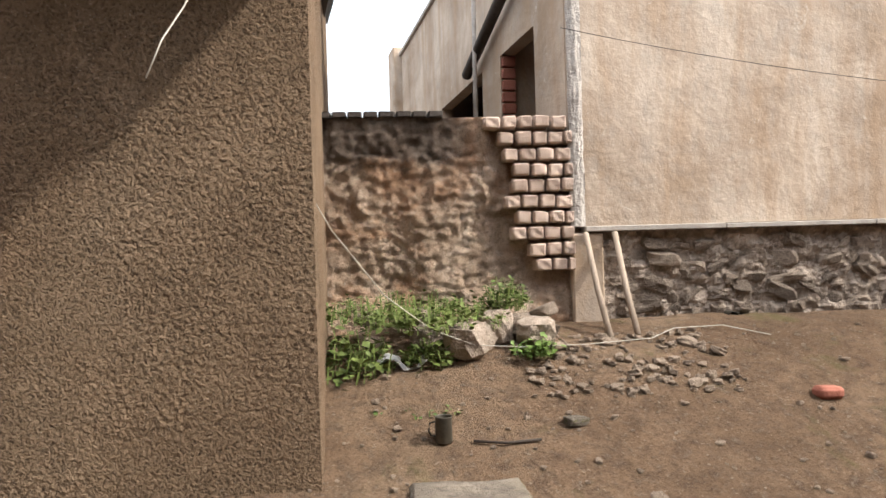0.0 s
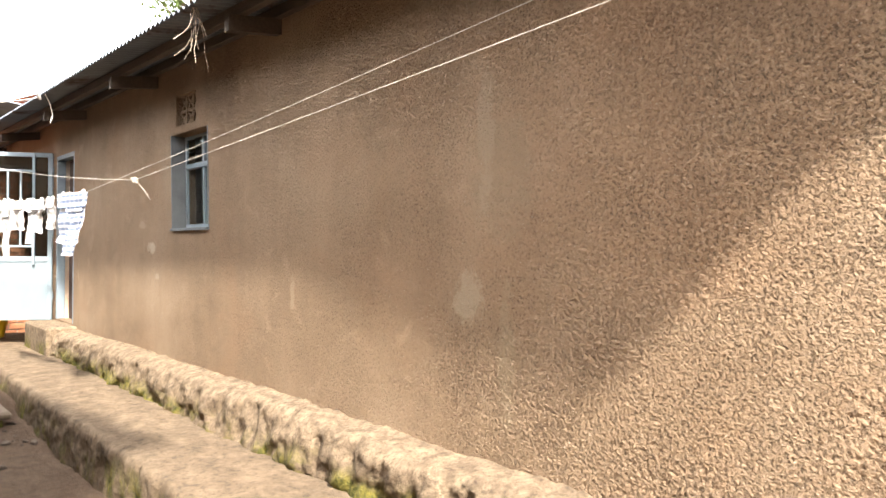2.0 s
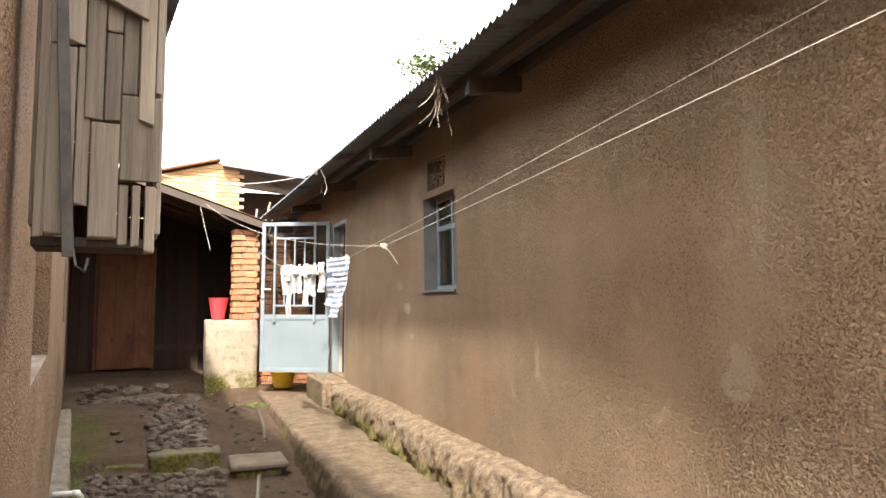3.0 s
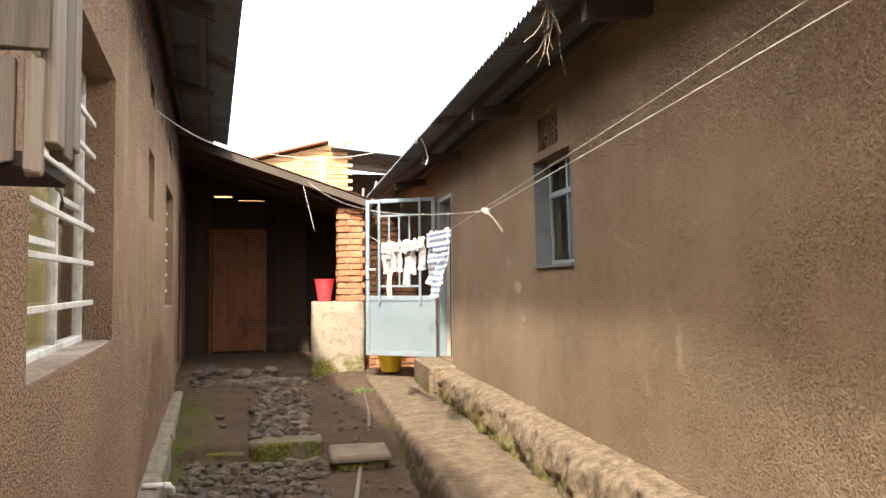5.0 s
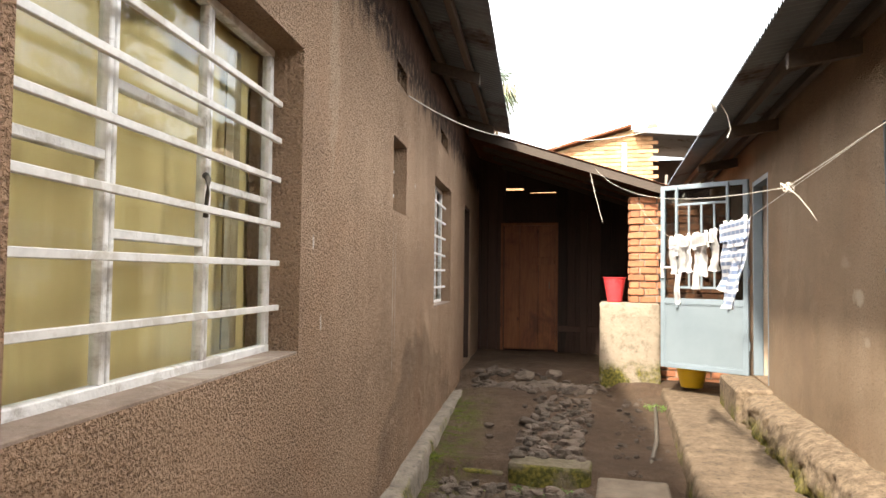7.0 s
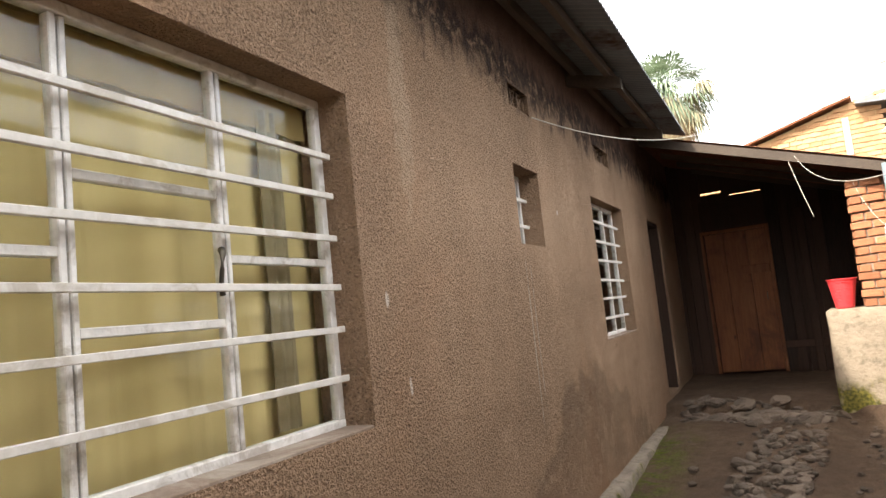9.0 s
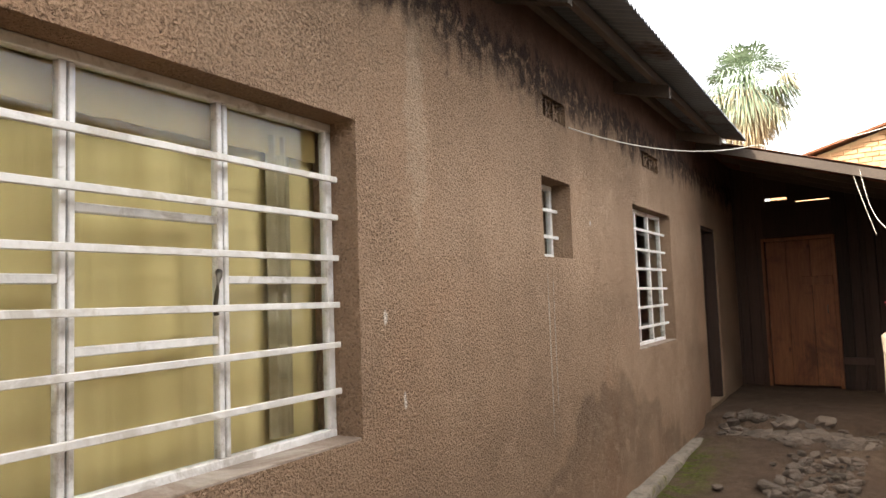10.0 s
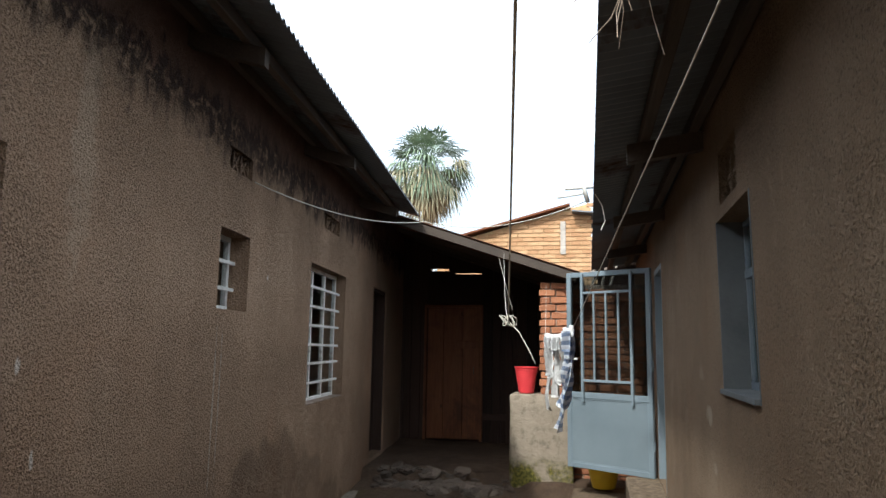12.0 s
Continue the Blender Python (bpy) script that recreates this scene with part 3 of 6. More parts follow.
tagged(mesh_ob("ceiling_tan_house", box(-12.7, -0.3, 3.73, 7.3, 3.46, 3.5), INSIDE), "plain board ceiling inside the tan house", "ceiling", kind="structure")
tagged(mesh_ob("floor_tan_house", box(-12.7, -0.3, 3.73, 7.3, 1.28, 1.34), INSIDE), "plain cement floor inside the tan house", "floor", kind="structure")
quad_wall("wall_tan_house_partition", (-12.68, 5.2), (-0.5, 5.2), 1.34, 3.46, 0.1, INSIDE, "plain inner wall of the tan house")


# unseen walls added round the yard to hold back low sky light
quad_wall("wall_yard_south", (-1.15, -0.9), (9.0, -0.9), 0.3, 5.6, 0.2, STUCCO_A, "unseen tan rendered wall added to cut sky light in the yard")
quad_wall("wall_yard_east", (9.2, -0.9), (9.2, 4.8), 0.3, 4.6, 0.2, STUCCO_A, "unseen tan rendered wall added to cut sky light in the yard")


def spatter(u, v, seed):
    """Height of the thrown render at a place on the wall, 0 to about 1."""
    p = Vector((u, v, seed))
    a = noise.noise(p * 62.0) + 0.5 * noise.noise(p * 118.0)
    worn = noise.fractal(p * 1.4 + Vector((3, 0, 0)), 1.0, 2.0, 3)
    return smooth01(-0.4, 0.3, a) * (1 - 0.6 * smooth01(0.0, 0.4, worn))


def render_coat(wall, x0, x1, z0, z1, seed, mat, step=0.0052, depth=0.0032):
    """The spatter-dash coat near the house corner as real relief, thinning out into the plain face."""
    nx, nz = int((x1 - x0) / step), int((z1 - z0) / step)
    verts = []
    for i in range(nx + 1):
        x = x0 + (x1 - x0) * i / nx
        for j in range(nz + 1):
            z = z0 + (z1 - z0) * j / nz
            fade = smooth01(x0, x0 + 1.3, x) * smooth01(z1, z1 - 0.4, z)
            verts.append((x, -0.001 - depth * fade * spatter(x, z, seed), z))
    faces = [(i * (nz + 1) + j, (i + 1) * (nz + 1) + j, (i + 1) * (nz + 1) + j + 1, i * (nz + 1) + j + 1) for i in range(nx) for j in range(nz)]
    me = bpy.data.meshes.new("render_coat")
    me.from_pydata(verts, [], faces)
    me.materials.append(mat)
    me.shade_smooth()
    ob = new("render_coat", me)
    ob.parent = wall
    return tagged(ob, "rough spatter-dash coat")


render_coat(wall_a, -3.0, -0.051, 1.27, 3.4, 2.0, STUCCO_A)


def plinth_strip(name, x0, x1, profile, mat, label, category, seed, amp, step=0.022, flat=1.0):
    """A rough run along x with a cross-section of (y, z) points, crumbled by noise."""
    n = int(abs(x1 - x0) / step)
    fine = []
    for (ya, za), (yb, zb) in zip(profile, profile[1:]):
        m = max(1, int(math.hypot(yb - ya, zb - za) / 0.024))
        fine += [(ya + (yb - ya) * i / m, za + (zb - za) * i / m) for i in range(m)]
    fine.append(profile[-1])

    def at(u, v):
        y, z = fine[v]
        p = Vector((u, y, z))
        n1 = noise.fractal(Vector((u * 1.1, y * 2 + seed, z * 2)), 1.0, 2.0, 3)
        n2 = noise.fractal(Vector((u * 6, y * 6 + seed, z * 6)), 1.0, 2.0, 4)
        n3 = noise.noise(Vector((u * 16, y * 16, z * 16 + seed)))
        k = 0.0 if v == 0 else 1.0
        n4 = noise.fractal(Vector((u * 22, y * 22 + seed, z * 22)), 1.0, 2.0, 3)
        return (u + 0.006 * n3, y + k * amp * (n1 * 0.4 + n2 * 0.9 + 0.45 * n3 + 0.35 * n4), z + k * amp * flat * (0.45 * n1 + 0.4 * n2 + 0.2 * n3 + 0.2 * n4))

    bm = grid([x0 + (x1 - x0) * i / n for i in range(n + 1)], range(len(fine)), at)
    bmesh.ops.recalc_face_normals(bm, faces=bm.faces)
    return tagged(mesh_ob(name, bm, mat, True), label, category, kind="structure")


plinth_strip("plinth", 0.05, -9.35, [(3.56, 1.325), (3.36, 1.305), (3.315, 1.275), (3.295, 1.19), (3.275, 0.90), (3.26, 0.75)], STONE,
             "rough mossy stone plinth along the foot of the tan house", "plinth", 3.0, 0.044)
plinth_strip("walkway", -1.4, -10.9, [(3.34, 1.04), (3.0, 1.05), (2.71, 1.035), (2.69, 1.005), (2.675, 0.80), (2.66, 0.55)], CONCRETE,
             "worn crumbling concrete walkway raised above the alley", "walkway", 11.0, 0.018, flat=0.4)


# corrugated roofs, rafters and purlins
def roof_slope(name, m, length, depth, rise, mat, label, timber=True, overhang=0.55):
    t = thing(name, m, label, "roof", kind="structure")
    part("corrugated_sheet", corrugated(length, depth, rise), mat, t, smooth=True)
    under = corrugated(length, depth, rise, along=2)
    for v in under.verts:
        v.co.z -= 0.004
    part("sheet_underside", under, mat, t, smooth=True)
    if timber:
        k = rise / depth
        for y in (overhang * 0.42, overhang * 0.86):
            part("purlin", box(0.05, length - 0.05, y, y + 0.05, y * k - 0.085, y * k - 0.013, 0.004), TIMBER, t)
        x = 0.35
        while x < length:
            bm = bmesh.new()
            put_box(bm, x, x + 0.06, overhang * 0.3, depth, -0.185, -0.088)
            for v in bm.verts:
                v.co.z += v.co.y * k
            part("rafter", bm, TIMBER, t)
            x += 2.1
    return t


# the tan house's single slope, its eave nearly level along the alley
ra = roof_slope("roof_tan_house", Matrix.Identity(4), 13.1, 4.72, 0.78, IRON, "rust-streaked corrugated iron roof over the tan house")
ra.matrix_world = pose(-12.83, 2.903, 3.712, 0, 0.40, 0.6)
for p in ra.children:                       # the end of the slope runs askew, along the end wall
    for v in p.data.vertices:
        v.co.x -= 0.095 * v.co.y * (v.co.x / 13.1)
        if p.name.startswith(("corrugated_sheet", "sheet_underside")) and v.co.y < 0.3:
            v.co.y -= 0.17 * max(0.0, (v.co.x - 10.4) / 2.7)   # the last sheets reach further out

# ---- brown house ----
B_WIN, B_WIN2, B_WIN3 = (-1.52, 0.0, 2.0, 3.205), (1.77, 2.235, 2.74, 3.23), (3.66, 4.92, 2.03, 3.245)
B_V1, B_V2, B_DOOR = (1.84, 2.21, 3.61, 3.75), (4.02, 4.57, 3.615, 3.76), (6.4, 7.3, 1.16, 3.27)
B_END = -3.2
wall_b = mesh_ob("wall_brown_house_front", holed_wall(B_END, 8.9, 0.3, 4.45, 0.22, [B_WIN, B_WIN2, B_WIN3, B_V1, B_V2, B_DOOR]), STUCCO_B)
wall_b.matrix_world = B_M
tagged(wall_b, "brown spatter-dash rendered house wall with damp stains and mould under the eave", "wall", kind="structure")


def b_box(name, a, mat, label, category):
    ob = mesh_ob(name, box(*a), mat)
    ob.matrix_world = B_M
    return tagged(ob, label, category, kind="structure")


b_box("wall_brown_house_end", (B_END, B_END + 0.2, 0.222, 4.2, 0.3, 4.4), STUCCO_B, "brown rendered end wall of the house", "wall")
b_box("wall_brown_house_back", (B_END, 8.9, 4.2, 4.4, 0.3, 4.4), STUCCO_B, "brown rendered back wall of the house", "wall")
b_box("wall_brown_house_far_end", (8.7, 8.9, 0.222, 4.2, 0.3, 4.4), STUCCO_B, "brown rendered far end wall of the house", "wall")
b_box("ceiling_brown_house", (B_END + 0.2, 8.7, 0.23, 4.2, 4.0, 4.05), INSIDE, "plain board ceiling inside the brown house", "ceiling")
b_box("floor_brown_house", (B_END + 0.2, 8.7, 0.23, 4.2, 1.05, 1.15), INSIDE, "plain cement floor inside the brown house", "floor")
for i, s in enumerate((1.0, 2.9, 5.7)):
    b_box("wall_brown_house_partition_%d" % (i + 1), (s, s + 0.1, 0.23, 4.2, 1.15, 4.0), INSIDE, "plain inner wall of the brown house", "wall")
rb = roof_slope("roof_brown_house", Matrix.Identity(4), 9.4, 2.9, 0.85, IRON, "weathered corrugated iron roof over the brown house", overhang=0.58)
rb.matrix_world = B_M @ pose(-3.35, -0.605, 4.115)
# unseen rear slope, added to keep the sun off the shack door
rbx = roof_slope("roof_brown_house_sun_block", Matrix.Identity(4), 3.1, 2.35, 0.69, IRON, "unseen corrugated iron roof added above the shack end to block sun", False)
rbx.matrix_world = B_M @ pose(6.06, -0.03, 4.30)
rbb = roof_slope("roof_brown_house_back", Matrix.Identity(4), 9.4, 2.9, 0.85, IRON, "weathered corrugated iron back slope of the roof", False)
rbb.matrix_world = B_M @ pose(6.05, 5.22, 4.12, 0, 0, 180)


def kerb():
    us = [0.6 + 0.05 * i for i in range(118)]
    prof = [(0.0, 1.0), (-0.05, 1.0), (-0.10, 0.995), (-0.115, 0.975), (-0.12, 0.90), (-0.125, 0.8), (-0.13, 0.7)]

    def at(u, j):
        y, z = prof[j]
        n = noise.fractal(Vector((u * 3, y * 7, z * 5)), 1.0, 2.0, 4)
        return (u, y + 0.012 * n * (j > 0), z - 0.05 * smooth01(3.0, 0.6, u) + 0.018 * n)

    bm = grid(us, range(len(prof)), at)
    bmesh.ops.recalc_face_normals(bm, faces=bm.faces)
    ob = mesh_ob("drain_kerb", bm, KERB, True)
    ob.matrix_world = B_M
    return tagged(ob, "narrow worn cement kerb along the foot of the brown house", "kerb", kind="structure")


kerb()


# ---- windows and doors ----
def barred_window(name, win, mullions, bars, rails, recess, label, curtain=True, sill=True, frame_mat=WHITE_METAL, m=B_M, valance=False):
    a, b, c, d = win
    t = thing(name, m, label, "window", kind="structure")
    y0, y1 = recess, recess + 0.04
    fw = 0.035
    fr = part("window_frame", box(a + 0.002, b - 0.002, y0, y1, c + 0.002, c + fw, 0.003), frame_mat, t)
    part("top_rail", box(a + 0.002, b - 0.002, y0, y1, d - fw, d - 0.002, 0.003), frame_mat, t)
    for x in (a + 0.002, b - fw):
        part("jamb", box(x, x + fw - 0.002, y0 + 0.002, y1 - 0.002, c + fw, d - fw, 0.003), frame_mat, t)
    for x in mullions:
        part("mullion", box(x - 0.024, x - 0.004, y0 + 0.003, y1 - 0.003, c + fw, d - fw, 0.003), frame_mat, t)
        part("mullion", box(x + 0.004, x + 0.022, y0 + 0.006, y1, c + fw, d - fw, 0.003), frame_mat, t)
    for xa, xb, z in rails:
        part("rail", box(xa, xb, y0 + 0.008, y1 - 0.004, z - 0.013, z + 0.013, 0.003), frame_mat, t)
    for i, z in enumerate(bars):
        tilt = 0.006 * math.sin(i * 2.3)
        bm = box(a + 0.004, b - 0.022, y0 - 0.045, y0 - 0.028, z - 0.011, z + 0.011, 0.002)
        for v in bm.verts:
            v.co.z += tilt * (v.co.x - a)
        part("bar", bm, GREY_BAR, t)
    edges = [a + fw, *mullions, b - fw]
    for xa, xb in zip(edges, edges[1:]):
        g = part("pane", box(xa, xb, y0 + 0.02, y0 + 0.024, c + fw, d - fw), GLASS, t)
        g.visible_shadow = False
    if valance:
        hx, hz = mullions[-1] - 0.035, c + 0.56
        part("latch", tube([(hx + 0.012, y0 + 0.004, hz + 0.06), (hx, y0 - 0.012, hz + 0.045), (hx - 0.014, y0 - 0.018, hz), (hx - 0.02, y0 - 0.016, hz - 0.05), (hx - 0.012, y0 - 0.012, hz - 0.075)], [0.012, 0.010, 0.007, 0.007, 0.009], 8), TIN, t, "dark iron window latch", smooth=True)
    if curtain:
        n = int((b - a + 0.6) / 0.02)

        def fold(u, v):
            x = a - 0.3 + (b - a + 0.6) * u / n
            w = 0.025 * math.sin(x * 21 + 1.3 * math.sin(x * 5)) + 0.012 * noise.noise(Vector((x * 8, 0, v * 0.6)))
            return (x, y1 + 0.075 + w, c - 0.08 + (d - c + 0.14) * v / 6)

        cu = mesh_ob("curtain", grid(range(n + 1), range(7), fold), CURTAIN, True)
        cu.matrix_world = m
        tagged(cu, "plain yellow cloth curtain hanging behind the window", "curtain")
    if valance:
        va = mesh_ob("valance", grid(range(61), range(5), lambda u, v: (a + 0.03 + (b - a - 0.06) * u / 60, y1 + 0.022 + 0.006 * math.sin(u * 0.9), d - 0.03 - 0.12 * v / 4)), VALANCE, True)
        va.matrix_world = m
        tagged(va, "brown cloth valance with a straight hem behind the glass", "valance")
        dr = mesh_ob("side_drape", grid(range(13), range(9), lambda u, v: (b - 0.29 + 0.01 * u, y1 + 0.022 + 0.012 * math.sin(u * 1.3), c + 0.04 + (d - c - 0.12) * v / 8)), GREY_CLOTH, True)
        dr.matrix_world = m
        tagged(dr, "narrow grey patterned drape behind the glass", "curtain")
    if sill:
        bm = box(a + 0.002, b - 0.002, 0.003, recess - 0.001, c - 0.02, c + 0.010, 0.003)
        part("window_sill", bm, SILL, t, "brown cement sill splashed with white paint")
    return t


barred_window("window_1", B_WIN, (-1.04, -0.53), (2.18, 2.345, 2.51, 2.672, 2.83, 2.985), ((-1.48, -1.06, 2.595), (-1.02, -0.55, 2.785), (-1.02, -0.55, 2.405), (-0.51, -0.03, 2.595)), 0.12,
              "wide barred window with flaking white steel frame and yellow curtain", valance=True)
barred_window("window_2", B_WIN2, (), (2.88, 3.05), (), 0.13, "small deep-set barred window with white frame", False, False)
barred_window("window_3", B_WIN3, (4.08, 4.5), (2.2, 2.37, 2.54, 2.71, 2.88, 3.06), (), 0.10, "tall barred window with white steel frame", False)


def vent_block(name, hole, m, cols, rows, mat, label):
    """A pierced clay block: a frame with crossing diagonal webs."""
    a, b, c, d = hole
    t = thing(name, m, label, "vent", kind="structure")
    bm = bmesh.new()
    w, h = (b - a) / cols, (d - c) / rows
    for i in range(cols + 1):
        put_box(bm, max(a, a + i * w - 0.012), min(b, a + i * w + 0.012), 0.03, 0.12, c, d)
    for j in range(rows + 1):
        put_box(bm, a, b, 0.035, 0.115, max(c, c + j * h - 0.01), min(d, c + j * h + 0.01))
    part("vent_frame", bm, mat, t)
    for i in range(cols):
        for j in range(rows):
            L = math.hypot(w, h)
            for sgn in (1, -1):
                web = box(-L / 2, L / 2, 0.04, 0.11, -0.008, 0.008)
                bmesh.ops.transform(web, matrix=Matrix.Translation((a + (i + 0.5) * w, 0, c + (j + 0.5) * h)) @ Matrix.Rotation(sgn * math.atan2(h, w), 4, "Y"), verts=web.verts)
                part("web", web, mat, t)
    return t


vent_block("vent_1", B_V1, B_M, 3, 1, STUCCO_B, "pierced clay vent block set in the brown wall")
vent_block("vent_2", B_V2, B_M, 3, 1, STUCCO_B, "pierced clay vent block set in the brown wall")
vent_block("vent_3", A_VENT, A_M, 3, 2, STUCCO_A, "broken pierced clay vent block above the window")


def tan_window():
    a, b, c, d = A_WIN
    t = thing("window_4", A_M, "blue-grey steel casement window in a grey painted reveal", "window", kind="structure")
    for bm in (box(a, a + 0.012, -0.003, 0.14, c, d), box(b - 0.012, b, -0.003, 0.14, c, d), box(a + 0.012, b - 0.012, -0.02, 0.14, c, c + 0.02)):
        part("reveal", bm, REVEAL_GREY, t)
    y0, y1, f = 0.11, 0.135, 0.026
    part("window_frame", box(a + 0.013, b - 0.013, y0, y1, c + 0.021, c + 0.055, 0.003), BLUE_METAL, t)
    part("top_rail", box(a + 0.013, b - 0.013, y0, y1, d - f, d - 0.002, 0.003), BLUE_METAL, t)
    for x in (a + 0.013, b - 0.013 - f):
        part("jamb", box(x, x + f, y0 + 0.002, y1 - 0.002, c + 0.055, d - f, 0.003), BLUE_METAL, t)
    mx = (a + b) / 2 + 0.02
    part("mullion", box(mx - 0.015, mx + 0.015, y0 - 0.006, y1 - 0.004, c + 0.055, d - f, 0.003), BLUE_METAL, t)
    part("transom", box(a + 0.05, b - 0.05, y0 - 0.01, y1, c + 0.505, c + 0.545, 0.003), BLUE_METAL, t)
    for xa, xb in ((a + 0.048, mx - 0.02), (mx + 0.02, b - 0.048)):
        for za, zb in ((c + 0.055, c + 0.50), (c + 0.55, d - f)):
            g = part("pane", box(xa, xb, y0 + 0.012, y0 + 0.016, za, zb), GLASS, t)
            g.visible_shadow = False
    for p in t.children:
        for v in p.data.vertices:
            v.co.x -= 0.058 * (v.co.z - c)


tan_window()


def tan_doorway():
    a, b, c, d = A_DOOR
    t = thing("door_frame_1", A_M, "blue-grey steel door frame in the tan wall", "door frame", kind="structure")
    part("jamb", box(a, a + 0.045, 0.0, 0.09, c, d, 0.003), BLUE_METAL, t)
    part("jamb", box(b - 0.045, b, 0.0, 0.09, c, d, 0.003), BLUE_METAL, t)
    part("head", box(a + 0.045, b - 0.045, 0.0, 0.09, d - 0.05, d, 0.003), BLUE_METAL, t)
    part("reveal", box(a + 0.001, a + 0.02, 0.092, 0.2, c, d - 0.001), PLASTER, t, "pale plastered reveal")
    inner = thing("door_1", A_M, "dark inner timber door standing in the doorway", "door", kind="structure")
    part("leaf", box(a + 0.05, b - 0.3, 0.13, 0.165, c, d - 0.05, 0.004), PLANK_DARK, inner)
    cu = mesh_ob("door_curtain", grid(range(13), range(8), lambda u, v: (b - 0.30 + 0.02 * u, 0.11 + 0.02 * math.sin(u * 1.2), c + 0.1 + 1.7 * v / 7)), CLOTH_WHITE, True)
    cu.matrix_world = A_M
    tagged(cu, "pale cloth curtain hanging in the doorway", "curtain")
    st = mesh_ob("door_step", box(a - 0.12, b + 0.16, -0.3, 0.14, 1.0, c - 0.02, 0.02), STONE)
    st.matrix_world = A_M
    tagged(st, "rough stone doorstep below the steel gate", "step", kind="structure")


tan_doorway()


def steel_gate():
    hinge, tip = Vector((-9.506, 3.49, 1.343)), Vector((-10.0, 2.667, 1.343))
    d = tip - hinge
    W, H = d.length, 2.0
    t = thing("steel_door", Matrix.Translation(hinge) @ Matrix.Rotation(math.atan2(d.y, d.x), 4, "Z"), "open blue-grey steel door with glazed barred upper half", "door")
    f = 0.05
    for x in (0, W - f):
        part("stile", box(x, x + f, -0.02, 0.02, 0, H, 0.003), BLUE_METAL, t)
    for z0, z1 in ((0, f), (0.70, 0.76), (H - f, H)):
        part("rail", box(f, W - f, -0.018, 0.018, z0, z1, 0.003), BLUE_METAL, t)
    part("panel", box(f, W - f, -0.006, 0.006, f, 0.70), GATE_PANEL, t, "flat light blue steel panel")
    bead = bmesh.new()
    for x0, x1, z0, z1 in ((f, W - f, f, f + 0.012), (f, W - f, 0.688, 0.70), (f, f + 0.012, f, 0.7), (W - f - 0.012, W - f, f, 0.7)):
        put_box(bead, x0, x1, -0.012, 0.012, z0, z1)
    part("bead", bead, BLUE_METAL, t)
    for x in (0.2, W - 0.2):
        part("upright", box(x - 0.014, x + 0.014, 0.022, 0.046, 0.66, H - 0.02, 0.002), BLUE_METAL, t)
    for z in (0.88, 1.78):
        part("cross_bar", box(0.2, W - 0.2, 0.024, 0.044, z - 0.012, z + 0.012, 0.002), BLUE_METAL, t)
    for i in range(3):
        x = 0.2 + (W - 0.4) * (i + 1) / 4
        part("grille_bar", box(x - 0.01, x + 0.01, 0.026, 0.042, 0.88, 1.78, 0.002), BLUE_METAL, t)
    g = part("pane", box(f, W - f, -0.003, 0.001, 0.76, H - f), GLASS_DIM, t, "grey-tinted glass pane")
    g.visible_shadow = False
    bm = box(W - 0.045, W - 0.015, 0.02, 0.045, 0.98, 1.14, 0.003)
    put_box(bm, W - 0.15, W - 0.02, 0.045, 0.06, 1.09, 1.108)
    part("handle", bm, GREY_BAR, t, "worn lever handle on a plate")
    for z in (0.25, 1.0, 1.75):
        part("hinge", tube([(0.0, 0, z), (0.0, 0, z + 0.09)], 0.012), BLUE_METAL, t)


steel_gate()


# brown house inner door under the shack roof
def brown_door():
    a, b, c, d = B_DOOR
    t = thing("door_2", B_M, "dark timber door deep in the brown wall", "door", kind="structure")
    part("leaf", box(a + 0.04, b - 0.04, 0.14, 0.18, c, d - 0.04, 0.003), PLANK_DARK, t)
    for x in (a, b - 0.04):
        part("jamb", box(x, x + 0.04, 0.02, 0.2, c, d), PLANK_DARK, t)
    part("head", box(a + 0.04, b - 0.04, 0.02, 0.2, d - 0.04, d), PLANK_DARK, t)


brown_door()

# ---- plank shack at the end of the alley ----
X_S = -13.1


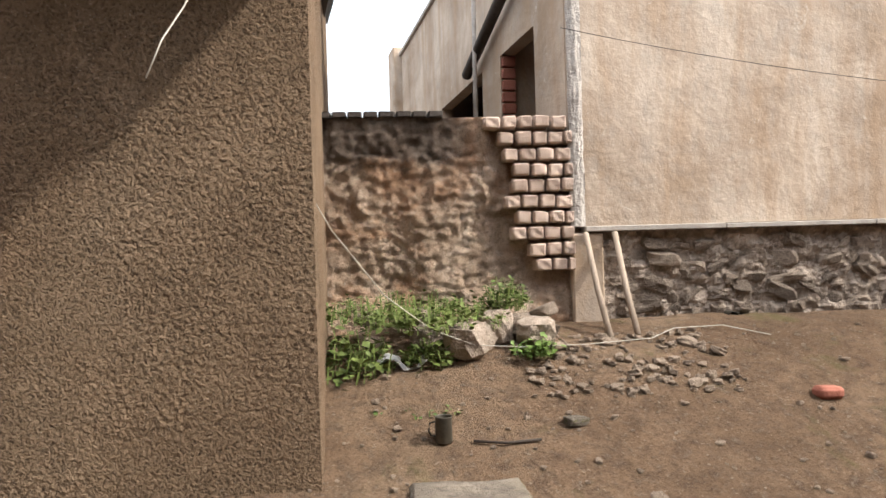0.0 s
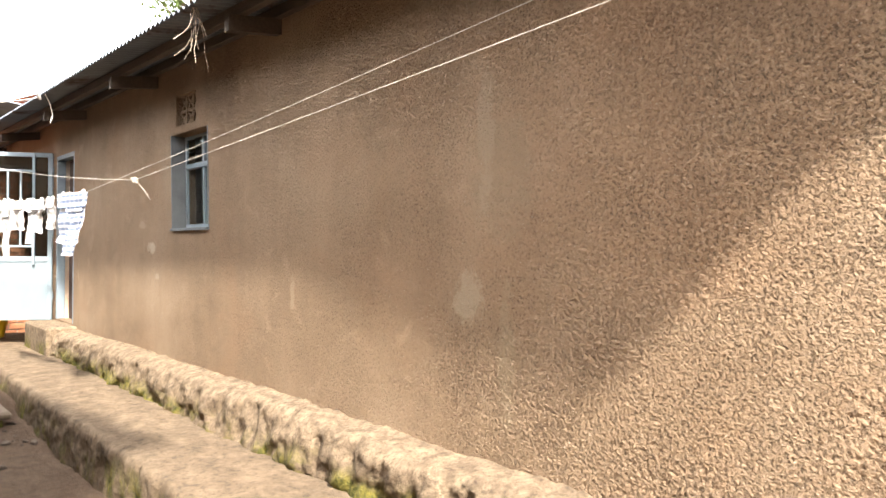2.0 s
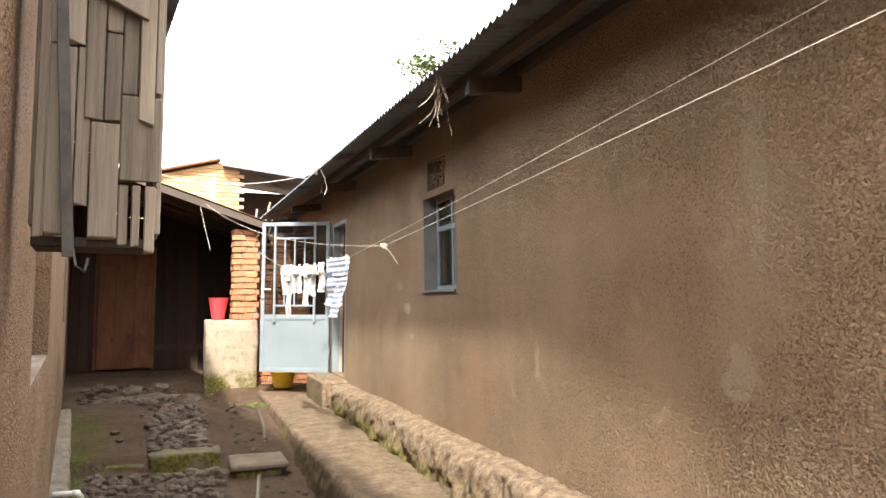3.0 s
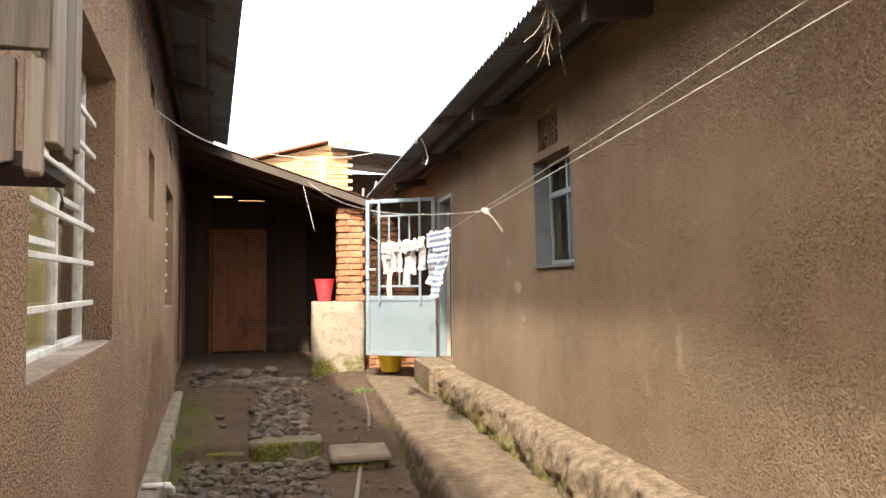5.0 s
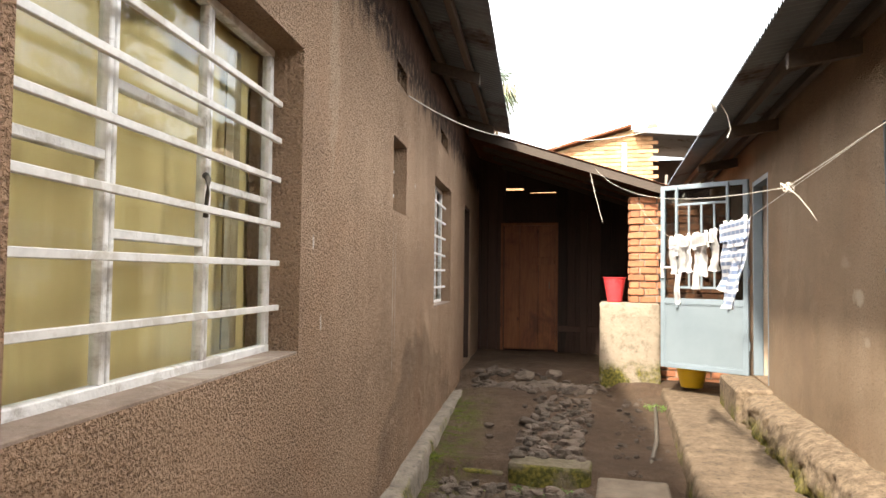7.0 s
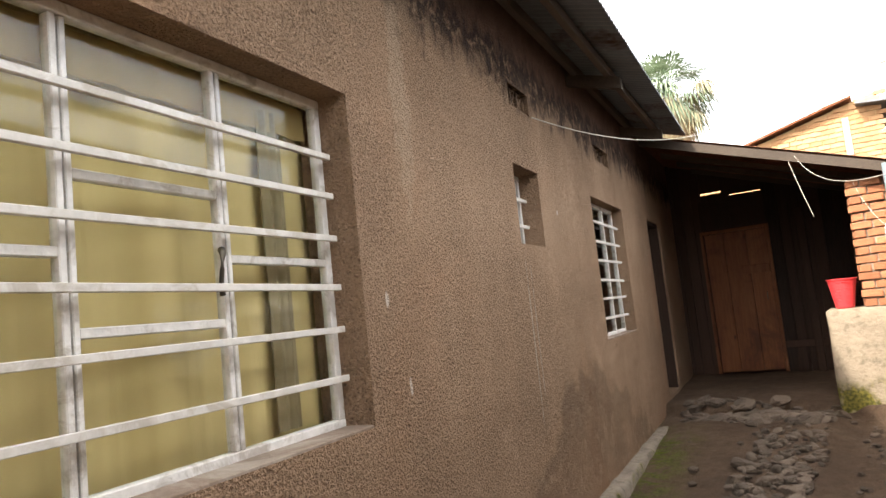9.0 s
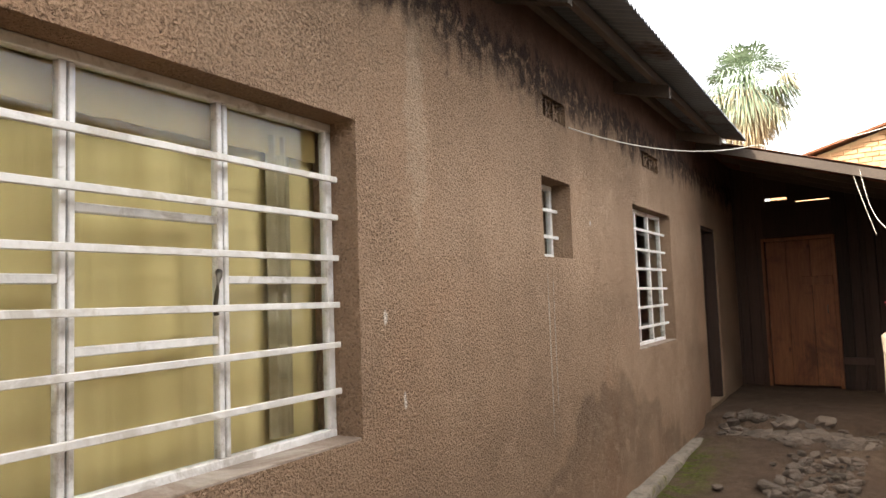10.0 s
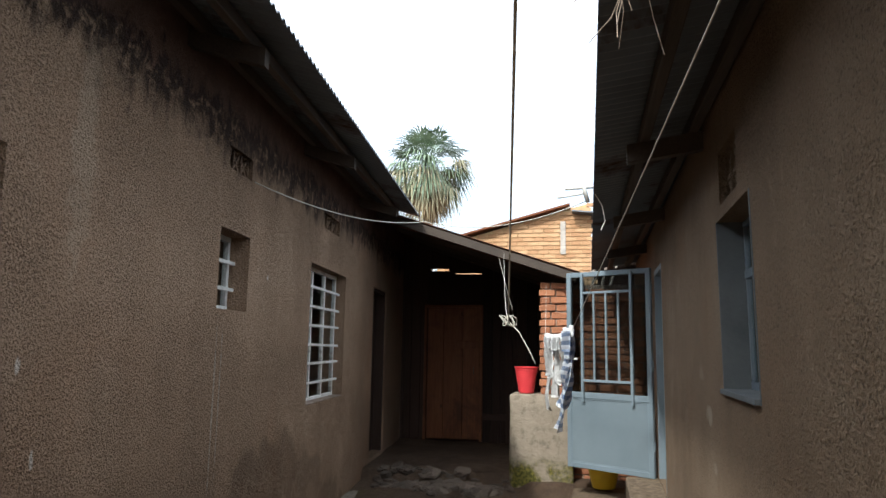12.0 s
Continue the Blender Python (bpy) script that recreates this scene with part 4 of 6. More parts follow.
def shack_wall():
    t = thing("plank_wall", pose(X_S, 0, 0), "near-black wall of upright planks at the back of the shack", "wall", kind="structure")
    rnd = random.Random(5)
    y = -0.15
    while y < 2.75:
        w = rnd.uniform(0.11, 0.19)
        if not (0.36 < y + w / 2 < 1.24):
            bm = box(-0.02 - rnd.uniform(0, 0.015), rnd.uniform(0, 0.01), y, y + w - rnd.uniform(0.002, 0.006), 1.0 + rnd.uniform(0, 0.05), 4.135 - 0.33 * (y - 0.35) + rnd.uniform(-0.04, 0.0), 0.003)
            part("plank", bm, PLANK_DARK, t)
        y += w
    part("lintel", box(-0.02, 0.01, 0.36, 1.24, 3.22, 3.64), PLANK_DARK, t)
    # boards added behind the planks to stop light, two slits left above the door
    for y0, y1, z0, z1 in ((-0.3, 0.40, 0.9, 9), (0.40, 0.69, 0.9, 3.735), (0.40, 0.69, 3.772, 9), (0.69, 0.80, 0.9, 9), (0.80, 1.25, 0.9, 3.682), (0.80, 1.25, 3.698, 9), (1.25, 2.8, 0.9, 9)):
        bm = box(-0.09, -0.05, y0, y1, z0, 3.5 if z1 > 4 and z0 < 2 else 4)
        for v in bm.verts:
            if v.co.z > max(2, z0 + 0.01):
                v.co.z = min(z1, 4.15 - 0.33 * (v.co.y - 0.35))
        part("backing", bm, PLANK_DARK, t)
    part("rail", box(0.012, 0.05, 1.24, 2.6, 1.46, 1.55, 0.004), PLANK_DARK, t)
    part("post", box(0.012, 0.09, 1.62, 1.72, 1.05, 3.35, 0.005), PLANK_DARK, t)
    for y0, lean in ((1.36, 0.10), (1.86, -0.06)):
        bm = box(0.02, 0.045, y0, y0 + 0.12, 1.05, 1.46, 0.003)
        for v in bm.verts:
            v.co.y += lean * (v.co.z - 1.05)
        part("brace", bm, PLANK_DARK, t)
    dr = thing("plank_door", pose(X_S + 0.03, 0.39, 1.14), "closed red-brown plank door with a worn frame", "door")
    ws = (0.255, 0.30, 0.265)
    yy = 0.01
    for i, w in enumerate(ws):
        part("plank", box(0.0, 0.028 + 0.004 * (i % 2), yy, yy + w - 0.004, 0.02 + 0.006 * i, 2.0, 0.003), DOOR_WOOD, dr)
        yy += w
    part("ledge", box(0.029, 0.05, 0.45, 0.82, 1.38, 1.50, 0.004), DOOR_WOOD, dr)
    for y0 in (-0.045, 0.832):
        part("jamb", box(0.0, 0.06, y0, y0 + 0.04, 0.0, 2.05, 0.003), DOOR_WOOD, dr)
    part("head", box(0.0, 0.06, -0.005, 0.83, 2.005, 2.05, 0.003), DOOR_WOOD, dr)
    part("handle", tube([(0.03, 0.74, 1.0), (0.06, 0.74, 1.0), (0.06, 0.74, 1.1), (0.03, 0.74, 1.1)], 0.006), TIN, dr)


shack_wall()
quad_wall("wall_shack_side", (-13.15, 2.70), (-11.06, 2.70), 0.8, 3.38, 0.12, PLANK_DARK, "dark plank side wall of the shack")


def shack_roof():
    L = 2.95
    t = thing("shack_roof", pose(0, 0, 0), "rusty lean-to iron roof over the shack", "roof", kind="structure")
    for lift, nm in ((0.0, "corrugated_sheet"), (-0.004, "sheet_underside")):
        bm = grid([-13.35 + L * 8 * i / 320 / 8 for i in range(321)], [0.0, 0.5, 1.0],
                  lambda u, v: (u + 0.0, -0.08 + 2.85 * v + 0.03 * math.sin(u), 4.342 - 0.942 * v + lift + 0.008 * math.cos(2 * math.pi * u / 0.076) + 0.05 * (u + 10.4) * 0.3))
        part(nm, bm, IRON_RUST, t, smooth=True)
    bm = bmesh.new()
    put_box(bm, -10.46, -10.41, 0.36, 2.75, -0.11, -0.012)
    for v in bm.verts:
        v.co.z += 4.20 - 0.80 * (v.co.y - 0.35) / 2.42
    part("edge_beam", bm, TIMBER, t)
    for x in (-13.0, -12.2, -11.4):
        bm = bmesh.new()
        put_box(bm, x, x + 0.05, 0.36, 2.72, -0.12, -0.055)
        for v in bm.verts:
            v.co.z += 4.20 - 0.80 * (v.co.y - 0.35) / 2.42
        part("rafter", bm, TIMBER, t)


shack_roof()


# pedestal and brick pier
def pedestal():
    bm = bmesh.new()
    put_box(bm, -11.05, -10.56, 1.98, 2.69, 0.8, 2.02, 0.02)
    bmesh.ops.subdivide_edges(bm, edges=bm.edges, cuts=7, use_grid_fill=True)
    for v in bm.verts:
        q = noise.fractal(v.co * 4, 1.0, 2.0, 4)
        v.co += Vector((q, q, q * 0.4)) * 0.010
    t = mesh_ob("pedestal", bm, mossy("cream_cement", (0.20, 0.165, 0.125), (0.29, 0.245, 0.19), 0.42, 3, foot=1.45), True)
    tagged(t, "cream cement-rendered block with chipped mossy foot", "pedestal")


pedestal()


def bucket(name, m, r0, r1, h, mat, label, ribs=True):
    t = thing(name, m, label, "bucket")
    prof = [(0.001, 0.006), (r0 * 0.94, 0.0), (r0, 0.008)]
    k = 9
    for i in range(k + 1):
        z = 0.012 + (h - 0.03) * i / k
        r = r0 + (r1 - r0) * z / h
        prof += [(r, z), (r + (0.003 if ribs else 0), z + 0.006)]
    prof += [(r1 + 0.008, h - 0.012), (r1 + 0.009, h), (r1 - 0.003, h), (r1 - 0.006, h - 0.02), (r0 - 0.004, 0.02), (0.001, 0.018)]
    part("body", rotated(prof, 32), mat, t, smooth=False)
    part("bail", tube([((r1 + 0.006) * math.cos(a), (r1 + 0.006) * math.sin(a), h - 0.03 - 0.02 * math.sin(a)) for a in [math.pi * i / 12 for i in range(13)]], 0.003, 6), mat, t)
    return t


bucket("bucket", pose(-10.74, 2.155, 2.022), 0.085, 0.135, 0.305, RED_PLASTIC, "red ribbed plastic bucket standing on the pedestal")
bucket("basin", pose(-10.35, 3.02, 1.08), 0.12, 0.17, 0.22, YELLOW_PLASTIC, "yellow plastic tub on the walkway behind the door", False)


# ---- plank casing hung under the brown house's eave ----
def plank_casing():
    t = thing("plank_box", B_M, "weathered grey plank casing hanging under the eave", "box")
    rnd = random.Random(9)
    s0, s1, a, b = -2.58, -2.43, -0.04, -0.255
    wide = a - b
    # overlapping boards of uneven length: share across from and to, foot, top, how far they stand out
    for f0, f1, z0, z1, out in ((0.0, 0.08, 2.40, 4.17, 0.002), (0.08, 0.30, 2.40, 2.76, 0.008), (0.08, 0.20, 2.765, 4.17, 0.003), (0.20, 0.36, 2.77, 4.17, 0.005), (0.30, 0.42, 2.46, 2.765, 0.0),
                               (0.42, 0.66, 2.40, 2.62, 0.010), (0.36, 0.52, 2.625, 4.17, 0.006), (0.52, 0.66, 2.625, 2.80, 0.004), (0.52, 0.66, 2.805, 4.17, 0.001),
                               (0.66, 0.75, 2.39, 2.505, 0.0), (0.77, 0.85, 2.385, 2.505, 0.002), (0.88, 0.98, 2.375, 2.505, 0.0), (0.66, 1.0, 2.51, 2.68, 0.006), (0.66, 0.80, 2.685, 4.17, 0.002),
                               (0.80, 0.94, 2.63, 4.17, 0.016), (0.94, 1.0, 2.69, 4.17, 0.004)):
        bm = box(s0 - 0.010 - out, s0 + 0.004 - out, a - wide * f1 + 0.001, a - wide * f0 - 0.001, z0, z1, 0.002)
        tilt = rnd.uniform(-0.006, 0.006)
        for v in bm.verts:
            v.co.y += tilt * (v.co.z - z0) * 0.3
            v.co.z += 0.012 * noise.noise(v.co * 40) if v.co.z < z0 + 0.01 else 0
        part("plank", bm, PLANK_GREY, t)
    bm = box(s0 - 0.034, s0 - 0.022, a - wide * 0.86, a - wide * 0.30, 2.86, 2.93, 0.002)
    for v in bm.verts:
        v.co.z += 0.42 * (v.co.y - (a - wide * 0.86)) - 0.03
    part("brace", bm, PLANK_GREY, t, "slanting weathered board")
    for i in range(3):
        x = s0 + 0.006 + i * 0.05
        part("side_plank", box(x, x + 0.047, b - 0.006, b + 0.012, 2.42 + rnd.uniform(-0.02, 0.03), 4.17, 0.002), PLANK_GREY, t)
    for i in range(3):
        x = s0 + 0.006 + i * 0.05
        part("side_plank", box(x, x + 0.047, a - 0.012, a + 0.006, 2.42, 4.17, 0.002), PLANK_GREY, t)
    part("base", box(s0 - 0.005, s1 + 0.005, b + 0.01, a, 2.38, 2.40, 0.003), PLANK_DARK, t, "dark rotten bottom board")
    bm = box(s0 - 0.044, s0 - 0.038, -0.112, -0.092, 2.36, 3.3, 0.001)
    for v in bm.verts:
        v.co.y += 0.055 * (v.co.z - 2.36)
    part("strap", bm, WIRE_DARK, t, "flat dark rubber strap")
    part("wire_hook", tube([(s0 - 0.01, -0.11, 2.375), (s0 - 0.03, -0.115, 2.345), (s0 - 0.02, -0.13, 2.335), (s0, -0.135, 2.36)], 0.003, 5), WIRE_DARK, t)


plank_casing()


# ---- cords and wires ----
def cord(name, pts, r, mat, label, category="cord", sides=6):
    return tagged(mesh_ob(name, tube(pts, r, sides), mat, True), label, category)


def chain(*runs):
    out = []
    for a, b, sag in runs:
        seg = sagging(a, b, sag, 14)
        out += seg if not out else seg[1:]
    return out


KNOT = (-4.34, 2.74, 2.608)
cord("clothesline", chain(((0.12, 3.30, 3.66), (0.1, 3.308, 3.15), 0.0), ((0.1, 3.308, 3.15), KNOT, 0.008), (KNOT, (-10.4, 1.93, 3.63), 0.16)), 0.0014, CORD, "knotted white clothesline strung along the alley")
LINE2 = [((0.2, 3.46, 3.68), (0.2, 3.455, 3.375), 0.0), ((0.2, 3.455, 3.375), (-5.9, 2.845, 2.61), 0.02), ((-5.9, 2.845, 2.61), (-7.65, 2.6, 2.645), 0.02), ((-7.65, 2.6, 2.645), (-10.6, 2.4, 3.28), 0.05)]
cord("clothesline", chain(*LINE2), 0.0013, CORD, "thin white clothesline with washing pegged on it")


def knot():
    k = Vector(KNOT)
    pts = []
    for i in range(44):
        a = i * 0.72
        pts.append(k + Vector((0.010 * math.sin(a * 0.5), 0.024 * math.sin(a) * (0.5 + 0.5 * math.sin(a * 0.37)), 0.015 * math.cos(a * 1.31))))
    t = thing("cord_knot", Matrix.Identity(4), "tangled knot of white cord with a loose end", "knot")
    part("loop", tube(pts, 0.0013, 5), CORD, t, smooth=True)
    part("loose_end", tube([k, k + Vector((0.01, 0.03, -0.03)), k + Vector((0.03, 0.06, -0.08)), k + Vector((0.04, 0.075, -0.11))], 0.0014, 5), CORD, t, smooth=True)


knot()
V_W = b_point(2.26, 0.0, 3.615)
cord("house_cable", chain((V_W, (-8.9, 1.35, 3.74), 0.10), ((-8.9, 1.35, 3.74), (-7.55, 2.93, 3.62), 0.12)), 0.0036, CORD, "sagging white cable running between the two houses", "cable")
cord("hanging_wire", [(0.06, 3.07, 3.63), (0.02, 2.90, 3.42), (-0.10, 2.68, 3.1), (-0.19, 2.59, 2.86), (-0.232, 2.548, 2.744), (-0.27, 2.51, 2.66), (-0.297, 2.485, 2.573)], 0.002, CORD, "bent end of white wire hanging from the eave", "wire")
cord("overhead_wire", sagging((1.24, 4.80, 3.42), (3.6, 4.42, 2.95), 0.04), 0.0018, WIRE_DARK, "thin dark wire strung across the plastered wall", "wire")
cord("shack_string", sagging((-10.42, 1.86, 3.62), (-10.5, 2.02, 2.98), 0.02), 0.003, CORD, "loose pale string under the shack roof", "string")


def insulator():
    t = thing("cable_bracket", pose(-7.5, 2.92, 3.66), "white pipe bracket holding cables at the eave", "bracket")
    part("upright", tube([(0, 0, -0.07), (0.03, -0.05, 0.12)], 0.016), PVC, t, smooth=True)
    part("arm", tube([(-0.02, 0.06, 0.05), (0.02, -0.16, 0.03)], 0.012), PVC, t, smooth=True)
    part("arm", tube([(0.0, 0.0, 0.0), (0.0, -0.22, -0.03)], 0.008), PVC, t, smooth=True)
    part("wire_tail", tube([(-0.05, 0.05, 0.0), (-0.08, 0.10, -0.08), (-0.05, 0.12, -0.2), (-0.02, 0.09, -0.27)], 0.004, 5), CORD, t)


insulator()


def dry_twigs():
    rnd = random.Random(4)
    t = thing("dry_twigs", pose(-4.25, 3.05, 3.66) @ Matrix.Diagonal((0.8, 0.8, 1.15, 1)), "tuft of dry straw hanging from the eave", "twigs")
    for i in range(8):
        p = [Vector((rnd.uniform(-0.02, 0.02), rnd.uniform(-0.02, 0.02), 0))]
        d = Vector((rnd.uniform(-0.6, 0.6), rnd.uniform(-0.5, 0.5), -1)).normalized()
        for j in range(4):
            p.append(p[-1] + d * rnd.uniform(0.04, 0.1 if i else 0.13))
            d = (d + Vector((rnd.uniform(-0.6, 0.6), rnd.uniform(-0.6, 0.6), rnd.uniform(-0.4, 0.3)))).normalized()
        part("stalk", tube(p, 0.0016, 4), STICK_WOOD, t)


dry_twigs()


# ---- washing ----
def stripes():
    k = Nodes("blue_striped_cotton", 0.9, 0, 0.15)
    z = k.axis(2)
    w = k.t.nodes.new("ShaderNodeTexWave")
    w.wave_type, w.bands_direction = "BANDS", "Z"
    w.inputs["Scale"].default_value = 7.5
    w.inputs["Distortion"].default_value = 0.6
    k.t.links.new(k.co, w.inputs["Vector"])
    x = k.t.nodes.new("ShaderNodeTexWave")
    x.wave_type, x.bands_direction = "BANDS", "X"
    x.inputs["Scale"].default_value = 4.0
    k.t.links.new(k.co, x.inputs["Vector"])
    c = k.mix(k.ramp(w.outputs["Fac"], (0.45, 0.0), (0.55, 0.85)), (0.70, 0.72, 0.76), (0.13, 0.20, 0.36))
    c = k.mix(k.ramp(x.outputs["Fac"], (0.7, 0.0), (0.8, 0.35)), c, (0.7, 0.72, 0.76))
    k.colour(c)
    k.bump(k.noise(180, 3), 0.002, 0.7)
    return k.m


STRIPED = stripes()


def line_at(x):
    if x > -5.9:
        u = (x - 0.2) / (-6.1)
        return Vector((x, 3.455 + (2.845 - 3.455) * u, 3.375 + (2.61 - 3.375) * u))
    u = (x + 5.9) / (-1.75)
    return Vector((x, 2.845 - 0.245 * u, 2.61 + 0.035 * u - 0.08 * u * (1 - u)))


def drape(name, x0, x1, length, mat, label, shape, seed, swing=0.0):
    """Cloth folded over the line; shape(u, v) gives the sideways place for a share u across and v down."""
    a, b = line_at(x0), line_at(x1)
    w = (b - a).length
    m = Matrix.Translation(a) @ Matrix.Rotation(math.atan2(b.y - a.y, b.x - a.x), 4, "Z")
    t = thing(name, m, label, "laundry", "washing on the line")

    def at(i, j):
        u, v = i / 14, j / 16
        x = shape(u, v) * w
        f = 0.018 * math.sin(u * 9 + seed) * v + 0.03 * noise.noise(Vector((u * 3, v * 3, seed)))
        return (x + 0.012 * noise.noise(Vector((u * 2, v * 4, seed + 5))), f + swing * v * v - 0.006, -length * v + 0.02 * noise.noise(Vector((u * 4, seed, 1))) * v - 0.02 * math.sin(math.pi * u) * (1 - v))

    bm = grid(range(15), range(17), at)
    bmesh.ops.solidify(bm, geom=bm.faces[:], thickness=0.004)
    part("cloth", bm, mat, t, smooth=True)
    back = grid(range(9), range(6), lambda i, j: (shape(i / 8, 0) * w, 0.012, -length * 0.28 * j / 5))
    bmesh.ops.solidify(back, geom=back.faces[:], thickness=0.003)
    part("fold", back, mat, t, smooth=True)
    for u in (0.12, 0.85):
        pin = box(shape(u, 0) * w - 0.004, shape(u, 0) * w + 0.004, -0.010, 0.010, -0.03, 0.018, 0.002)
        part("peg", pin, CLOTH_WHITE, t)
    return t


drape("towel", -5.74, -6.24, 0.38, STRIPED, "blue and white striped towel pegged on the line", lambda u, v: u * (1 - 0.06 * v) + 0.10 * v, 1.0, 0.03)
drape("towel", -5.8, -6.16, 0.47, STRIPED, "blue and white striped towel hanging lower behind", lambda u, v: u * 0.8 + 0.05 * v, 2.0, 0.06)
drape("baby_bib", -6.33, -6.50, 0.24, CLOTH_WHITE, "small white baby garment pegged on the line", lambda u, v: 0.5 + (u - 0.5) * (0.7 + 0.5 * math.sin(math.pi * v)), 3.0)
drape("baby_shirt", -6.54, -6.95, 0.27, CLOTH_WHITE, "small white baby shirt pegged on the line", lambda u, v: 0.5 + (u - 0.5) * (1.0 if v < 0.35 else 0.62), 4.0)
drape("sock", -6.78, -6.86, 0.36, CLOTH_WHITE, "white baby sock hanging from the line", lambda u, v: u + (0.5 * v if v > 0.7 else 0), 5.0)
drape("baby_shorts", -6.98, -7.3, 0.25, CLOTH_WHITE, "small white baby shorts pegged on the line", lambda u, v: 0.5 + (u - 0.5) * (0.85 + 0.25 * v), 6.0)
drape("legging", -7.3, -7.45, 0.5, CLOTH_WHITE, "long white baby legging hanging from the line", lambda u, v: u + 0.1 * math.sin(v * 5), 7.0)
drape("baby_shirt", -7.36, -7.66, 0.28, CLOTH_WHITE, "small white baby shirt pegged by its hem", lambda u, v: 0.5 + (u - 0.5) * (0.75 + 0.3 * v), 8.0)

# ---- small things in the alley ----
STONES = shared("stone", 7, lambda i: lump(i * 3.3 + 1, 0.32), RUBBLE)
DARK_STONES = shared("stone", 7, lambda i: lump(i * 2.9 + 17, 0.34), ALLEY_STONE)


def scatter(parent, n, region, size, seed, name="stone", sink=0.25, flat=0.7, pick=None):
    rnd = random.Random(seed)
    for i in range(n):
        x, y = rnd.uniform(region[0], region[1]), rnd.uniform(region[2], region[3])
        s = rnd.uniform(*size) * (1.6 if rnd.random() < 0.08 else 1.0)
        z = ground_z(x, y) + s * (0.36 * flat - sink * 0.4)
        piece(name, rnd.choice(pick or STONES), parent, scaled_pose(x, y, z, s * rnd.uniform(0.8, 1.4), s * rnd.uniform(0.8, 1.2), s * flat, rnd.uniform(-20, 20), rnd.uniform(-20, 20), rnd.uniform(0, 360)))


rub = thing("rubble_heap", Matrix.Identity(4), "heap of broken grey stones on the alley floor", "rubble")
scatter(rub, 280, (-7.0, -5.7, 0.95, 2.05), (0.03, 0.10), 1, pick=DARK_STONES)
rub2 = thing("rubble_strip", Matrix.Identity(4), "strip of loose stones running up the alley", "rubble")
scatter(rub2, 230, (-9.5, -7.3, 1.40, 1.95), (0.035, 0.11), 2, pick=DARK_STONES)
rub3 = thing("rubble_step", Matrix.Identity(4), "ragged edge of stones before the shack floor", "rubble")
scatter(rub3, 120, (-10.6, -10.0, 0.5, 2.0), (0.06, 0.22), 3, flat=0.5, sink=0.5, pick=DARK_STONES)
scatter(rub3, 26, (-10.1, -9.0, 0.7, 2.5), (0.03, 0.08), 33, pick=DARK_STONES)
rub4 = thing("loose_chippings", Matrix.Identity(4), "small chips of stone beside the walkway", "rubble")
scatter(rub4, 60, (-10.0, -5.6, 2.2, 2.62), (0.02, 0.07), 4, pick=DARK_STONES)


def rough_block(name, a, mat, label, category, seed, amp=0.012, cuts=6):
    bm = box(*a, 0.015)
    bmesh.ops.subdivide_edges(bm, edges=bm.edges[:], cuts=cuts, use_grid_fill=True)
    for v in bm.verts:
        q = noise.fractal(v.co * 6 + Vector((seed, 0, 0)), 1.0, 2.0, 4)
        v.co += Vector((q, noise.noise(v.co * 7), q * 0.7)) * amp
    return tagged(mesh_ob(name, bm, mat, True), label, category)


rough_block("step_block", (-7.35, -7.08, 1.41, 2.02, 0.70, 0.925), MOSSY, "moss-grown concrete block set across the alley", "block", 1)
rough_block("kerb_block", (-7.35, -7.1, 0.82, 1.38, 0.70, 0.86), MOSSY, "low mossy edge of a concrete drain slab", "block", 2)
sl = rough_block("flat_slab", (-7.02, -6.56, 2.07, 2.55, 0.845, 0.90), simple("slab_grey", (0.085, 0.066, 0.048), (0.155, 0.12, 0.088), 6, 0.9, bump=0.006, bscale=40), "flat broken paving slab lying on stones", "slab", 3, 0.006)
rough_block("slab_support", (-6.98, -6.6, 2.12, 2.5, 0.66, 0.845), MOSSY, "mossy stone base under the paving slab", "block", 4)
cord("pole_on_ground", [(-7.0, 2.39, ground_z(-7.0, 2.39) + 0.05), (-8.2, 2.53, ground_z(-8.2, 2.53) + 0.03), (-9.47, 2.58, ground_z(-9.47, 2.58) + 0.03)], 0.018, PLANK_GREY, "pale wooden pole lying on the ground", "pole", 8)
cord("pole_on_ground", [(-6.56, 2.30, ground_z(-6.56, 2.3) + 0.02), (-5.4, 2.15, ground_z(-5.4, 2.15) + 0.02)], 0.017, PLANK_GREY, "pale wooden pole lying on the ground", "pole", 8)


def drain_pipe():
    t = thing("drain_pipe", B_M @ pose(1.36, -0.02, 0.985), "short grey plastic waste pipe with an elbow over the kerb", "pipe")
    part("pipe", tube([(0, 0.0, 0), (0.0, -0.14, -0.005)], 0.017, 12), PVC, t, smooth=True)
    part("elbow", tube([(0, -0.12, -0.005), (0, -0.155, -0.008), (0, -0.172, -0.03), (0, -0.175, -0.07)], 0.022, 12), PVC, t, smooth=True)


drain_pipe()
for x, y, s in ((-7.9, 1.12, 0.09), (-8.25, 1.05, 0.12), (-8.0, 2.2, 0.06), (-8.7, 2.35, 0.05)):
    tagged(piece("clod", DARK_STONES[2], None, scaled_pose(x, y, ground_z(x, y) + s * 0.15, s, s * 0.8, s * 0.5, 0, 0, 40)), "dark clod of earth lying on the alley floor", "clod")



